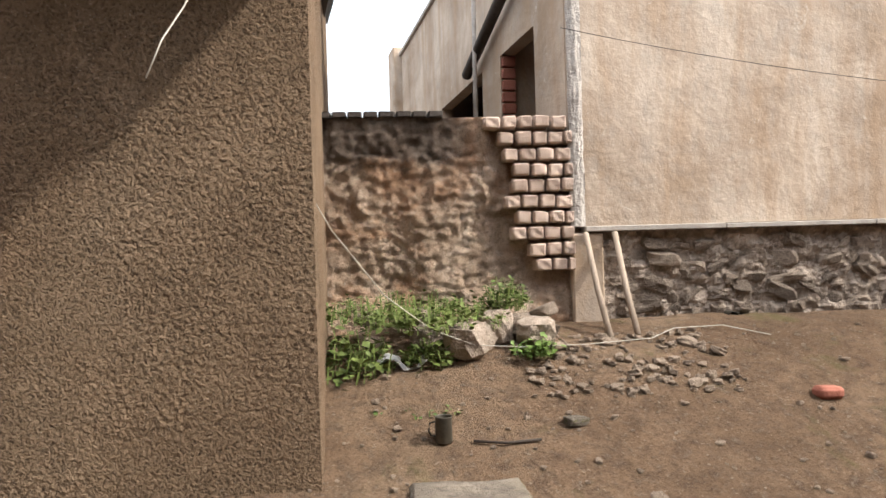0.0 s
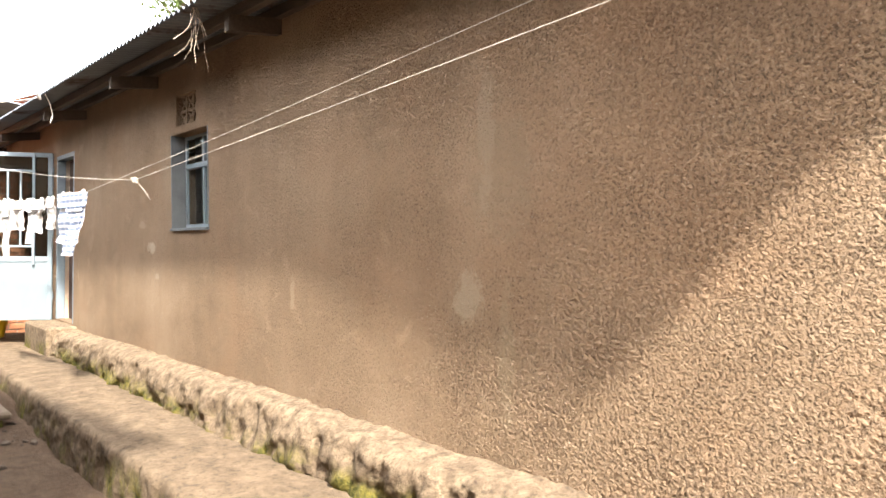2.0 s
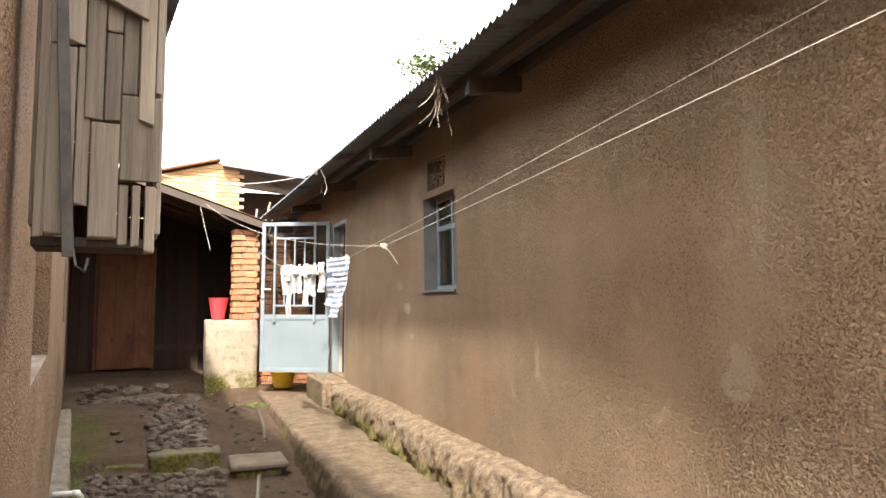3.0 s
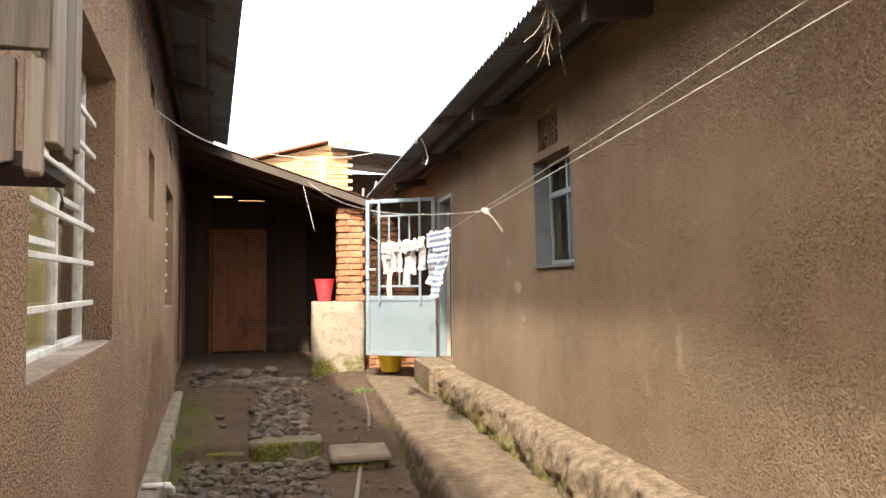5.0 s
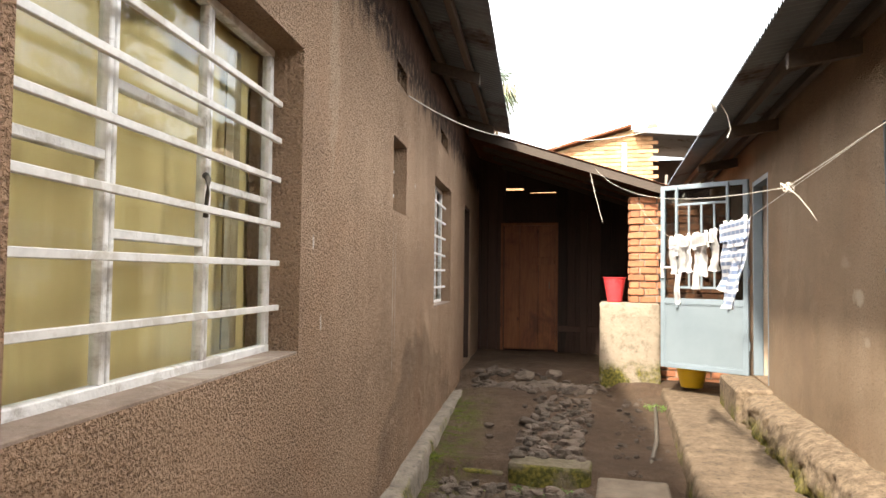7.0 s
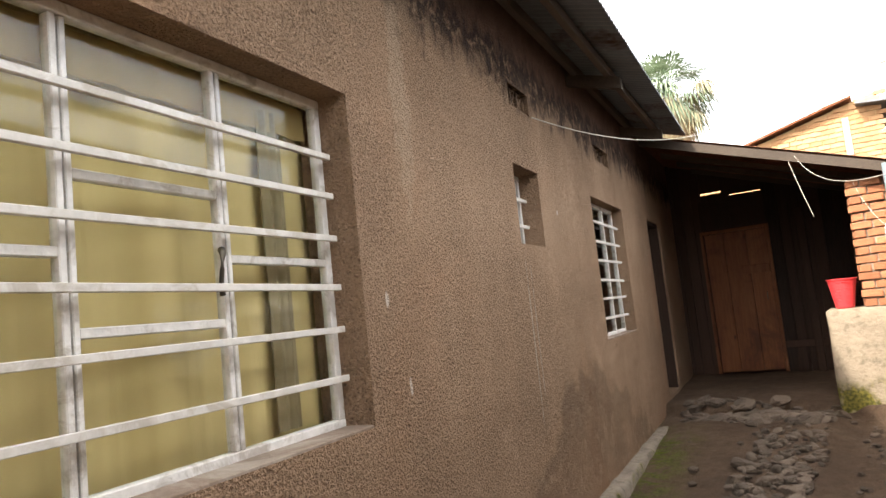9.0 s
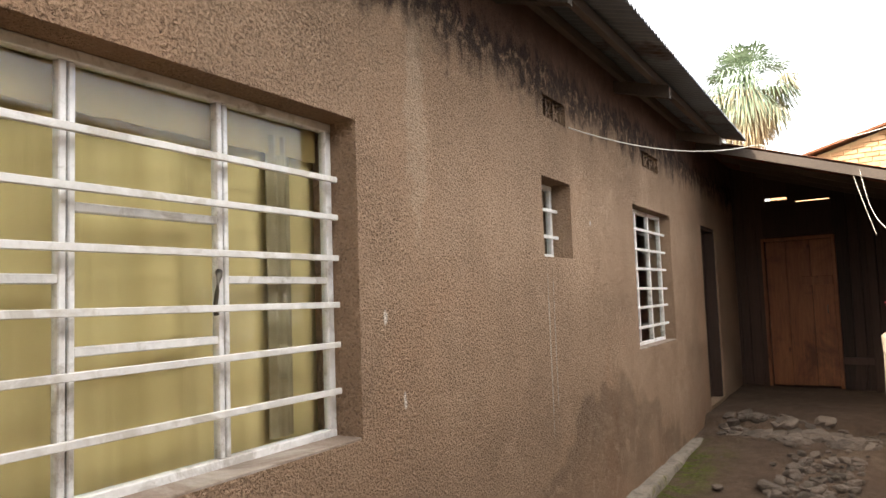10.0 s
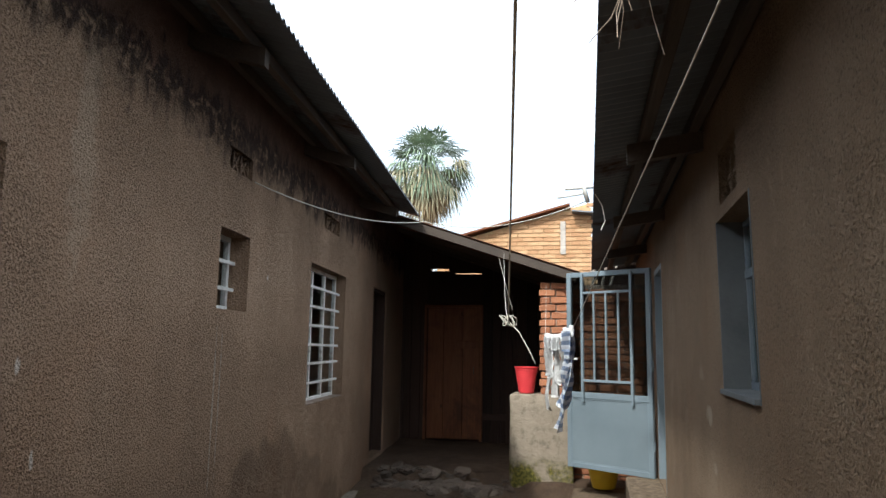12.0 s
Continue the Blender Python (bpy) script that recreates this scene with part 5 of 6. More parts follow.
def tuft(name, centre, radius, n, height, label, seed, leaf=0.03, mat=LEAF, wall=None):
    """A low plant: thin stems, each with broad leaves; one mesh of leaves and one of stems."""
    rnd = random.Random(seed)
    leaves, stems = bmesh.new(), bmesh.new()
    c = Vector(centre)
    for i in range(n):
        a, r = rnd.uniform(0, 6.28), radius * math.sqrt(rnd.random())
        base = Vector((r * math.cos(a), r * math.sin(a) * (0.35 if wall else 1.0), 0))
        h = height * rnd.uniform(0.35, 1.0) * (1 - 0.4 * r / radius)
        top = base + Vector((rnd.uniform(-0.3, 0.3) * h, rnd.uniform(-0.3, 0.3) * h, h))
        d = (top - base) * 0.5
        w = Vector((0.0025, 0.0025, 0))
        stems.faces.new([stems.verts.new(q) for q in (base - w, base + w, top + w, top - w)])
        for j in range(5):
            p = base.lerp(top, 0.3 + 0.7 * j / 4) + Vector((rnd.uniform(-1, 1), rnd.uniform(-1, 1), rnd.uniform(-0.6, 0.6))) * leaf * 0.9
            L = leaf * rnd.uniform(0.6, 1.4)
            yaw, tilt = rnd.uniform(0, 6.28), rnd.uniform(-0.2, 0.9)
            f = Vector((math.cos(yaw) * math.cos(tilt), math.sin(yaw) * math.cos(tilt), math.sin(tilt)))
            sd = (f.cross(Vector((0, 0, 1))).normalized() + Vector((0, 0, rnd.uniform(-0.5, 0.5)))) * L * 0.42
            dn = Vector((0, 0, -L * 0.15))
            vs = [leaves.verts.new(q) for q in (p, p + f * L * 0.5 + sd, p + f * L + dn, p + f * L * 0.5 - sd)]
            leaves.faces.new(vs)
    t = thing(name, Matrix.Translation(c), label, "plant")
    tagged(part("leaves", leaves, mat, t), kind="stuff")
    tagged(part("stems", stems, mat, t), kind="stuff")
    return t


tuft("weeds", (-6.95, 1.75, 0.74), 0.32, 130, 0.07, "small green weeds growing before the mossy block", 1, 0.022)
tuft("weeds", (-6.9, 1.15, 0.74), 0.28, 80, 0.05, "small green weeds growing by the drain kerb", 2, 0.02)
tuft("weeds", (-9.5, 2.62, 0.95), 0.15, 40, 0.06, "small green weeds at the foot of the walkway", 3, 0.02)

# ---- yard: old boundary wall ----
def old_wall_material():
    k = Nodes("old_wall", 0.95, 0, 0.12)
    c = k.ramp(k.noise(5, 7, 0.7, 0.4), (0.28, (0.27, 0.195, 0.14)), (0.5, (0.54, 0.40, 0.295)), (0.7, (0.72, 0.58, 0.46)))
    c = k.mix(k.ramp(k.noise(2.1, 5, 0.65, 0.6), (0.52, 0.0), (0.62, 0.6)), c, (0.46, 0.25, 0.14))
    c = k.mix(k.ramp(k.noise(30, 6, 0.8), (0.36, 0.5), (0.5, 0.0)), c, (0.09, 0.065, 0.048))
    c = k.mix(k.ramp(k.noise(34, 5, 0.75, 0.6), (0.56, 0.0), (0.68, 0.6)), c, (0.66, 0.56, 0.46))
    edge = k.math("ADD", k.axis(2), k.math("MULTIPLY", k.math("SUBTRACT", k.noise(4, 6, 0.7), 0.5), 0.7))
    black = k.mix(k.ramp(k.math("SUBTRACT", edge, 2.0), (0.60, 0.0), (0.74, 0.85)), 0.0, k.ramp(k.axis(0), (0.6, 1.0), (0.75, 0.0)))
    c = k.mix(black, c, k.ramp(k.noise(20, 5, 0.7), (0.35, (0.035, 0.032, 0.03)), (0.7, (0.2, 0.165, 0.14))))
    k.colour(c)
    k.bump(k.ramp(k.cells(13, vec=k.scaled(0.7, 1, 1.3)), (0.05, 1.0), (0.6, 0.0)), 0.03, 0.8)
    k.bump(k.noise(38, 7, 0.85), 0.06, 1.0)
    k.bump(k.noise(70, 4, 0.7), 0.02, 0.8)
    return k.m


OLD_WALL = old_wall_material()


def boundary_wall():
    def at(x, z):
        n = noise.fractal(Vector((x * 3, z * 3, 2)), 1.0, 2.0, 5)
        bulge = 0.30 * smooth01(1.98, 1.62, z) * (0.7 + 0.5 * noise.noise(Vector((x * 4, z * 5, 7)))) * smooth01(1.15, 0.9, x)
        bare = 0.05 * smooth01(0.80, 0.86, x + 0.06 * noise.noise(Vector((z * 9, 0, 0)))) * smooth01(1.9, 2.0, z)
        blocky = 0.022 * noise.noise(Vector((round(x * 7) * 3.1, round(z * 9) * 2.7, 0)))
        rough = 0.02 * noise.fractal(Vector((x * 17, z * 21, 5)), 0.9, 2.0, 4)
        return (x, 4.88 + 0.025 * n - bulge + bare + blocky + rough, z)

    t = thing("wall_boundary", Matrix.Identity(4), "crumbling old adobe and brick boundary wall blackened at the top", "wall", kind="structure")
    part("face", grid([-0.16 + 0.0145 * i for i in range(101)], [1.4 + 0.0145 * i for i in range(107)], at), OLD_WALL, t, smooth=True)
    part("core", box(-0.16, 1.3, 4.98, 5.2, 1.2, 2.94), OLD_WALL, t)
    def worn(i):
        bm = box(-0.5, 0.5, -0.5, 0.5, -0.5, 0.5, 0.12)
        bmesh.ops.subdivide_edges(bm, edges=bm.edges[:], cuts=1, use_grid_fill=True)
        for v in bm.verts:
            v.co *= 1 + 0.10 * noise.noise(v.co * 3.1 + Vector((i * 9.7, 0, 0)))
        return bm

    bricks = shared("brick", 6, worn, BRICK_PALE)
    rnd = random.Random(8)
    starts = (0.80, 0.86, 0.91, 0.97, 0.93, 0.90, 0.95, 0.93, 1.04, 1.08)
    for r, sx in enumerate(starts):
        z = 2.90 - r * 0.0905
        x = sx + rnd.uniform(-0.02, 0.02)
        while x < 1.27:
            w = rnd.uniform(0.088, 0.105)
            if x + w > 1.31:
                w = max(0.05, 1.31 - x)
            piece("brick", rnd.choice(bricks), t, scaled_pose(x + w / 2, 4.895 + rnd.uniform(-0.008, 0.008), z + rnd.uniform(-0.004, 0.004), w - 0.012, 0.13, 0.07 + rnd.uniform(-0.004, 0.004), 0, rnd.uniform(-2.5, 2.5), rnd.uniform(-3, 3)))
            x += w
    caps = shared("cap_brick", 2, lambda i: box(-0.5, 0.5, -0.5, 0.5, -0.5, 0.5, 0.1), BRICK_CAP)
    x = -0.15
    while x < 0.56:
        w = rnd.uniform(0.075, 0.10)
        piece("cap_brick", rnd.choice(caps), t, scaled_pose(x + w / 2, 4.98, 2.955, w - 0.006, 0.26, 0.035, 0, rnd.uniform(-2, 2), rnd.uniform(-2, 2)))
        x += w
    for i in range(16):
        x = rnd.uniform(0.0, 1.1)
        s = rnd.uniform(0.08, 0.2)
        piece("stone", rnd.choice(STONES), t, scaled_pose(x, 4.62 + rnd.uniform(-0.06, 0.1), rnd.uniform(1.62, 1.85), s * 1.3, s, s * 0.8, rnd.uniform(-20, 20), rnd.uniform(-20, 20), rnd.uniform(0, 360)))


boundary_wall()


# ---- yard: plastered building ----
def plastered_building():
    t = thing("plastered_building", Matrix.Identity(4), "unfinished plastered building on a rubble stone base", "building", kind="structure")
    xc, yf = 1.305, 4.86
    part("front_wall", box(xc, 7.5, yf, yf + 0.22, 2.30, 6.2), PLASTER, t)
    part("base_wall", box(xc + 0.02, 7.5, yf + 0.048, yf + 0.25, 1.2, 2.27), MORTAR, t)
    def daub(x, z):
        v = Vector((x * 9, z * 11, 4))
        return (x, yf + 0.03 + 0.03 * noise.fractal(v, 0.8, 2.0, 4) + 0.02 * noise.noise(Vector((x * 2, z * 2, 9))), z)

    part("mortar_face", grid([1.48 + 0.016 * i for i in range(170)], [1.45 + 0.016 * i for i in range(52)], daub), MORTAR, t, "rough grey mortar smeared over the stones")
    bm = bmesh.new()
    x = 1.36
    rnd = random.Random(12)
    while x < 7.4:
        w = rnd.uniform(0.6, 1.1)
        put_box(bm, x, min(7.45, x + w - 0.004), yf - 0.045, yf + 0.1, 2.268, 2.298 + rnd.uniform(-0.003, 0.003), 0.004)
        x += w
    part("ledge", bm, LEDGE, t, "pale cement ledge above the stone base")
    lip = grid([i for i in range(13)], [2.3 + 0.04 * j for j in range(98)], lambda i, z: (1.285 + 0.085 * i / 12 + 0.006 * noise.noise(Vector((z * 12, i, 0))), yf - 0.012 * math.sin(math.pi * i / 12) - 0.010 - 0.012 * noise.noise(Vector((i * 0.8, z * 9, 3))), z))
    part("corner_band", lip, PLASTER_TRIM, t, "rough grey plaster edge", smooth=True)
    part("corner_pier", box(xc - 0.02, 1.47, yf - 0.02, yf + 0.06, 1.4, 2.26, 0.01), PLASTER, t)
    # receding side with openings
    m = pose(1.302, 4.90, 0, 0, 0, 97.2)
    side = part("side_wall", holed_wall(0.03, 6.1, 1.0, 4.82, 0.11, [(0.52, 1.24, 2.75, 3.63), (1.72, 3.22, 2.4, 3.63)]), PLASTER, t)
    side.matrix_world = m @ Matrix.Diagonal((1, -1, 1, 1))
    # inner room, dark
    inn = part("inner_wall", box(0.1, 6.0, 2.2, 2.3, 1.0, 4.7), PLASTER, t)
    inn.matrix_world = m @ Matrix.Diagonal((1, -1, 1, 1))
    cei = part("inner_ceiling", box(0.1, 6.0, 0.112, 2.3, 4.5, 4.6), PLASTER, t)
    cei.matrix_world = m @ Matrix.Diagonal((1, -1, 1, 1))
    for s in (0.35, 1.3, 5.9):
        cr = part("cross_wall", box(s, s + 0.1, 0.112, 2.2, 1.0, 4.5), PLASTER, t)
        cr.matrix_world = m @ Matrix.Diagonal((1, -1, 1, 1))
    bs = shared("jamb_brick", 2, lambda i: box(-0.5, 0.5, -0.5, 0.5, -0.5, 0.5, 0.08), RED_BRICK)
    for r in range(10):
        o = piece("jamb_brick", rnd.choice(bs), t, Matrix.Identity(4))
        o.matrix_world = m @ scaled_pose(1.222, -0.058, 2.79 + r * 0.088, 0.04 + 0.012 * (r % 2), 0.1, 0.075, 0, rnd.uniform(-3, 3), 0)
    cop = part("coping", box(0.0, 5.75, -0.03, 0.2, 4.82, 4.87, 0.008), LEDGE, t)
    cop.matrix_world = m @ Matrix.Diagonal((1, -1, 1, 1))
    pil = part("end_pillar", box(5.55, 5.95, -0.12, 0.22, 1.2, 4.95, 0.02), PLASTER, t)
    pil.matrix_world = m @ Matrix.Diagonal((1, -1, 1, 1))
    low = bmesh.new()
    put_box(low, 5.95, 9.5, 0.0, 0.2, 1.2, 4.4)
    for v in low.verts:
        if v.co.z > 4 and v.co.x > 7:
            v.co.z = 3.7
    lw = part("low_wall", low, PLASTER, t)
    lw.matrix_world = m @ Matrix.Diagonal((1, -1, 1, 1))
    # rubble stones of the base
    rs = shared("stone", 6, lambda i: lump(i * 5.1 + 40, 0.55), RUBBLE)
    count = 0
    z = 1.58
    while z < 2.17:
        x = 1.50 + rnd.uniform(0, 0.08)
        h = rnd.uniform(0.07, 0.11)
        while x < 3.9 and count < 290:
            w = rnd.uniform(0.08, 0.2)
            piece("stone", rnd.choice(rs), t, scaled_pose(x + w / 2, yf + 0.055 + rnd.uniform(-0.025, 0.03), z + h / 2 + rnd.uniform(-0.03, 0.03), w * rnd.uniform(0.9, 1.35), 0.11, h * rnd.uniform(0.9, 1.5), rnd.uniform(-20, 20), rnd.uniform(-40, 40), rnd.uniform(-20, 20)))
            x += w
            count += 1
        z += h
    for dx, r in ((0.0, 0.028), (0.055, 0.026)):
        bm = bmesh.new()
        part("waste_pipe", tube([(2.22 + dx, yf + 0.1, 1.76 - dx * 0.2), (2.22 + dx, yf - 0.05 + dx * 0.5, 1.755 - dx * 0.2)], r, 14, False), TIN, t, "stub of iron pipe")
    # dark beam and pole by the side wall
    bt = part("beam", tube([m @ Vector((0.70, 0.07, 4.05)), m @ Vector((1.95, 0.07, 3.66))], 0.045, 10), TIMBER, t, smooth=True)
    part("pole", tube([m @ Vector((1.62, 0.1, 2.6)), m @ Vector((1.55, 0.1, 4.9))], 0.018, 8), PLASTER_TRIM, t, smooth=True)


plastered_building()
for xb, yb, xt in ((1.375, 4.49, 1.375), (1.525, 4.5, 1.545)):
    cord("leaning_stick", [(xb, yb, ground_z(xb, yb) + 0.0), (xb + (xt - xb) * 0.5 - 0.008, 4.66, 1.95), (xt - 0.02, 4.81, 2.26)], 0.017, STICK_WOOD, "pale wooden stick leaning against the stone base", "stick", 7)

# ---- yard: loose things ----
for x, y, sx, sy, sz, lab in ((0.62, 4.36, 0.30, 0.2, 0.24, "rough pale boulder at the foot of the old wall"), (0.78, 4.50, 0.2, 0.16, 0.24, "broken pinkish stone at the foot of the old wall"),
                              (0.97, 4.46, 0.32, 0.2, 0.2, "squared grey stone at the foot of the old wall"), (0.42, 4.5, 0.2, 0.14, 0.16, "mossy stone at the foot of the old wall")):
    bm = lump(x * 31, 0.22)
    bmesh.ops.subdivide_edges(bm, edges=bm.edges[:], cuts=1, use_grid_fill=True)
    for v in bm.verts:
        v.co += v.co.normalized() * 0.05 * noise.noise(v.co * 6)
    ob = mesh_ob("boulder", bm, simple("boulder_stone", (0.24, 0.19, 0.15), (0.46, 0.38, 0.31), 7, 0.93, bump=0.02, bscale=25))
    ob.matrix_world = scaled_pose(x, y, ground_z(x, y) + sz * 0.27, sx * 1.15, sy * 1.2, sz, 0, 0, 20 + 60 * x)
    tagged(ob, lab, "stone")
YARD_STONES = shared("stone", 6, lambda i: lump(i * 4.7 + 90, 0.5), simple("yard_stone", (0.19, 0.14, 0.10), (0.42, 0.335, 0.26), 12, 0.93, bump=0.012, bscale=40, vary=0.25))
gp = thing("gravel_heap", Matrix.Identity(4), "heap of small broken stones beside the leaning sticks", "rubble")
scatter(gp, 230, (0.85, 1.85, 3.95, 4.55), (0.015, 0.055), 21, pick=YARD_STONES)
gp2 = thing("scattered_stones", Matrix.Identity(4), "small stones scattered over the yard", "rubble")
scatter(gp2, 275, (-0.1, 2.9, 2.7, 4.6), (0.008, 0.028), 22, pick=YARD_STONES)
scatter(gp2, 12, (0.2, 2.6, 3.2, 4.2), (0.03, 0.06), 23, flat=0.45, pick=YARD_STONES)


def tin_mug():
    x, y = 0.415, 3.72
    t = thing("tin_mug", pose(x, y, ground_z(x, y) - 0.004), "dark dented tin mug standing on the ground", "mug")
    part("body", rotated([(0.001, 0.004), (0.031, 0.0), (0.034, 0.006), (0.0335, 0.098), (0.0355, 0.104), (0.0335, 0.106), (0.032, 0.10), (0.031, 0.01), (0.001, 0.008)], 28), TIN, t, smooth=True)
    part("handle", tube([(-0.033, 0, 0.085), (-0.055, 0, 0.08), (-0.06, 0, 0.05), (-0.05, 0, 0.03), (-0.033, 0, 0.028)], 0.004, 6), TIN, t, smooth=True)


tin_mug()
g0 = ground_z(0.46, 3.42)
rough_block("concrete_slab", (0.26, 0.68, 3.15, 3.53, g0 - 0.06, g0 + 0.03), KERB, "worn square concrete slab set in the ground", "slab", 7, 0.006)
rough_block("brick_piece", (2.10, 2.22, 3.86, 3.94, ground_z(2.15, 3.9) - 0.01, ground_z(2.15, 3.9) + 0.045), RED_BRICK, "broken red brick lying on the ground", "brick", 8, 0.006, 3)
cl = mesh_ob("clod", lump(77, 0.35), MOSSY)
cl.matrix_world = scaled_pose(1.62, 3.2, ground_z(1.62, 3.2) + 0.018, 0.085, 0.075, 0.07)
tagged(cl, "dark clod of earth and roots lying in the yard", "clod")
st = mesh_ob("flat_stone", lump(55, 0.3), KERB)
st.matrix_world = scaled_pose(0.98, 3.8, ground_z(0.98, 3.8) + 0.01, 0.13, 0.09, 0.05, 0, 5, 20)
tagged(st, "pale flat stone lying in the yard", "stone")
cord("charred_stick", [(0.53, 3.70, ground_z(0.53, 3.7) + 0.012), (0.66, 3.68, ground_z(0.66, 3.68) + 0.014), (0.80, 3.69, ground_z(0.8, 3.69) + 0.012)], 0.006, TIMBER, "short dark stick lying beside the mug", "stick")
cord("yard_cord", [(-0.07, 3.60, 2.42), (0.0, 3.75, 2.28), (0.2, 4.05, 2.0), (0.42, 4.2, 1.82), (0.62, 4.22, 1.74), (0.85, 4.3, ground_z(0.85, 4.3) + 0.05), (1.2, 4.33, ground_z(1.2, 4.33) + 0.03), (1.55, 4.38, ground_z(1.55, 4.38) + 0.03), (1.72, 4.5, ground_z(1.72, 4.5) + 0.03), (2.0, 4.52, ground_z(2, 4.52) + 0.02), (2.2, 4.4, ground_z(2.2, 4.4) + 0.015)], 0.0022, CORD, "pale cord running from the house corner across the yard")


def rag():
    bm = grid([i / 12 for i in range(13)], [j / 8 for j in range(9)], lambda u, v: (0.16 + 0.24 * u, 4.22 + 0.14 * v, ground_z(0.2, 4.25) + 0.03 + 0.04 * noise.noise(Vector((u * 5, v * 4, 2))) + 0.03 * math.sin(u * 7)))
    bmesh.ops.solidify(bm, geom=bm.faces[:], thickness=0.006)
    tagged(mesh_ob("rag", bm, CLOTH_WHITE, True), "dirty white rag crumpled under the plants", "rag")


rag()
tuft("creeper", (0.05, 4.3, 1.58), 0.2, 80, 0.30, "broad-leaved green creeper at the foot of the old wall", 11, 0.045, LEAF_DARK)
tuft("creeper", (0.45, 4.52, 1.80), 0.36, 120, 0.14, "green leafy creeper growing on the old wall's ledge", 12, 0.034, LEAF_DARK)
tuft("creeper", (0.3, 4.60, 1.84), 0.45, 190, 0.16, "trailing green creeper spread along the old wall's ledge", 18, 0.024, LEAF_DARK)
tuft("creeper", (0.85, 4.62, 1.86), 0.12, 70, 0.2, "green leafy creeper growing on the old wall's ledge", 13, 0.03, LEAF_DARK)
tuft("creeper", (0.42, 4.34, 1.62), 0.15, 60, 0.17, "green weed growing between the stones", 14, 0.04, LEAF_DARK)
tuft("weeds", (0.92, 4.3, 1.66), 0.1, 50, 0.12, "small green weed between the stones", 15, 0.03)
tuft("weeds", (0.3, 4.05, 1.5), 0.25, 60, 0.035, "thin grass growing on the bare yard", 16, 0.02)


# ---- brick pier and wall by the steel door ----
def brick_pier():
    t = thing("brick_pier", Matrix.Identity(4), "orange brick pier and wall with thick mud joints beside the shack", "wall", kind="structure")
    part("joints", box(-10.93, -10.635, 2.355, 2.675, 2.0, 3.30), MORTAR, t)
    part("joints", box(-11.05, -10.90, 2.68, 3.50, 0.9, 3.30), MORTAR, t)
    bs = shared("brick", 3, lambda i: box(-0.5, 0.5, -0.5, 0.5, -0.5, 0.5, 0.07), BRICK)
    rnd = random.Random(3)
    for r in range(15):
        z = 2.065 + r * 0.086
        y = 2.33 - (0.02 if r % 2 else 0.0)
        cuts = (0.20, 0.165) if r % 2 else (0.12, 0.20, 0.06)
        for w in cuts:
            piece("brick", rnd.choice(bs), t, scaled_pose(-10.66 + rnd.uniform(-0.01, 0.012), y + w / 2, z + rnd.uniform(-0.004, 0.004), 0.1, w - 0.014, 0.071, rnd.uniform(-2, 2), 0, rnd.uniform(-3, 3)))
            y += w
        for x in (-10.72, -10.86):
            piece("brick", rnd.choice(bs), t, scaled_pose(x, 2.365 + rnd.uniform(-0.015, 0.01), z, 0.13, 0.07, 0.071, 0, 0, rnd.uniform(-4, 4)))
    for r in range(27):
        z = 0.98 + r * 0.086
        y = 2.69 - (0.1 if r % 2 else 0)
        while y < 3.48:
            piece("brick", rnd.choice(bs), t, scaled_pose(-10.91 + rnd.uniform(-0.006, 0.008), y + 0.1, z, 0.06, 0.186, 0.071, 0, 0, rnd.uniform(-2, 2)))
            y += 0.2


# ---- far buildings and trees ----
def joined_bricks(x, y0, y1, z0, top, mat, seed):
    rnd = random.Random(seed)
    bm = bmesh.new()
    r, z = 0, z0
    while z < 6.5:
        y = y0 - (0.11 if r % 2 else 0)
        while y < y1:
            if z + 0.08 < top(y + 0.1):
                dx = rnd.uniform(-0.008, 0.01)
                put_box(bm, x - 0.05 + dx, x + dx, y + 0.006, y + 0.206, z, z + 0.074)
            y += 0.22
        z += 0.09
        r += 1
    return bm


def far_brick_house():
    t = thing("far_brick_house", Matrix.Identity(4), "yellow-orange brick house with a thin iron roof beyond the shack", "house")
    top = lambda y: 5.05 + 0.27 * (y - 0.8)
    island = Nodes("far_brick", 0.9, 0, 0.2)
    island.colour(island.mix(0.35, island.ramp(island.noise(3, 5), (0.3, (0.36, 0.20, 0.10)), (0.7, (0.48, 0.30, 0.17))), island.ramp(island.island(), (0.0, (0.26, 0.13, 0.06)), (1.0, (0.58, 0.40, 0.23)))))
    bk = part("brickwork", joined_bricks(-17.0, -0.4, 2.85, 2.9, top, island.m, 6), island.m, t)
    tagged(bk, kind="stuff")
    wl = box(-19.5, -17.03, -0.4, 2.84, 0.8, 5.0)
    for v in wl.verts:
        if v.co.z > 3:
            v.co.z = top(v.co.y) - 0.02
    part("wall", wl, simple("far_mud_joint", (0.40, 0.28, 0.15), (0.5, 0.36, 0.2), 5, 0.95), t)
    rf = bmesh.new()
    put_box(rf, -19.6, -16.8, -0.55, 2.45, 0.0, 0.04)
    for v in rf.verts:
        v.co.z += top(v.co.y) + 0.02
    part("roof", rf, IRON_RUST, t)
    rf = bmesh.new()
    put_box(rf, -19.4, -16.7, 2.5, 5.2, 0.0, 0.03)
    for v in rf.verts:
        v.co.z += 5.36 - 0.10 * (v.co.y - 2.5)
    part("roof", rf, IRON, t, "lower dark iron lean-to roof")
    # near-black board standing in for the shadowed open space under the lean-to
    part("lean_to_wall", box(-18.9, -18.8, 2.86, 5.0, 0.8, 5.1), PLANK_DARK, t)
    part("streak", box(-16.99, -16.975, 2.25, 2.36, 4.5, 5.2, 0.004), LEDGE, t, "pale plaster patch")


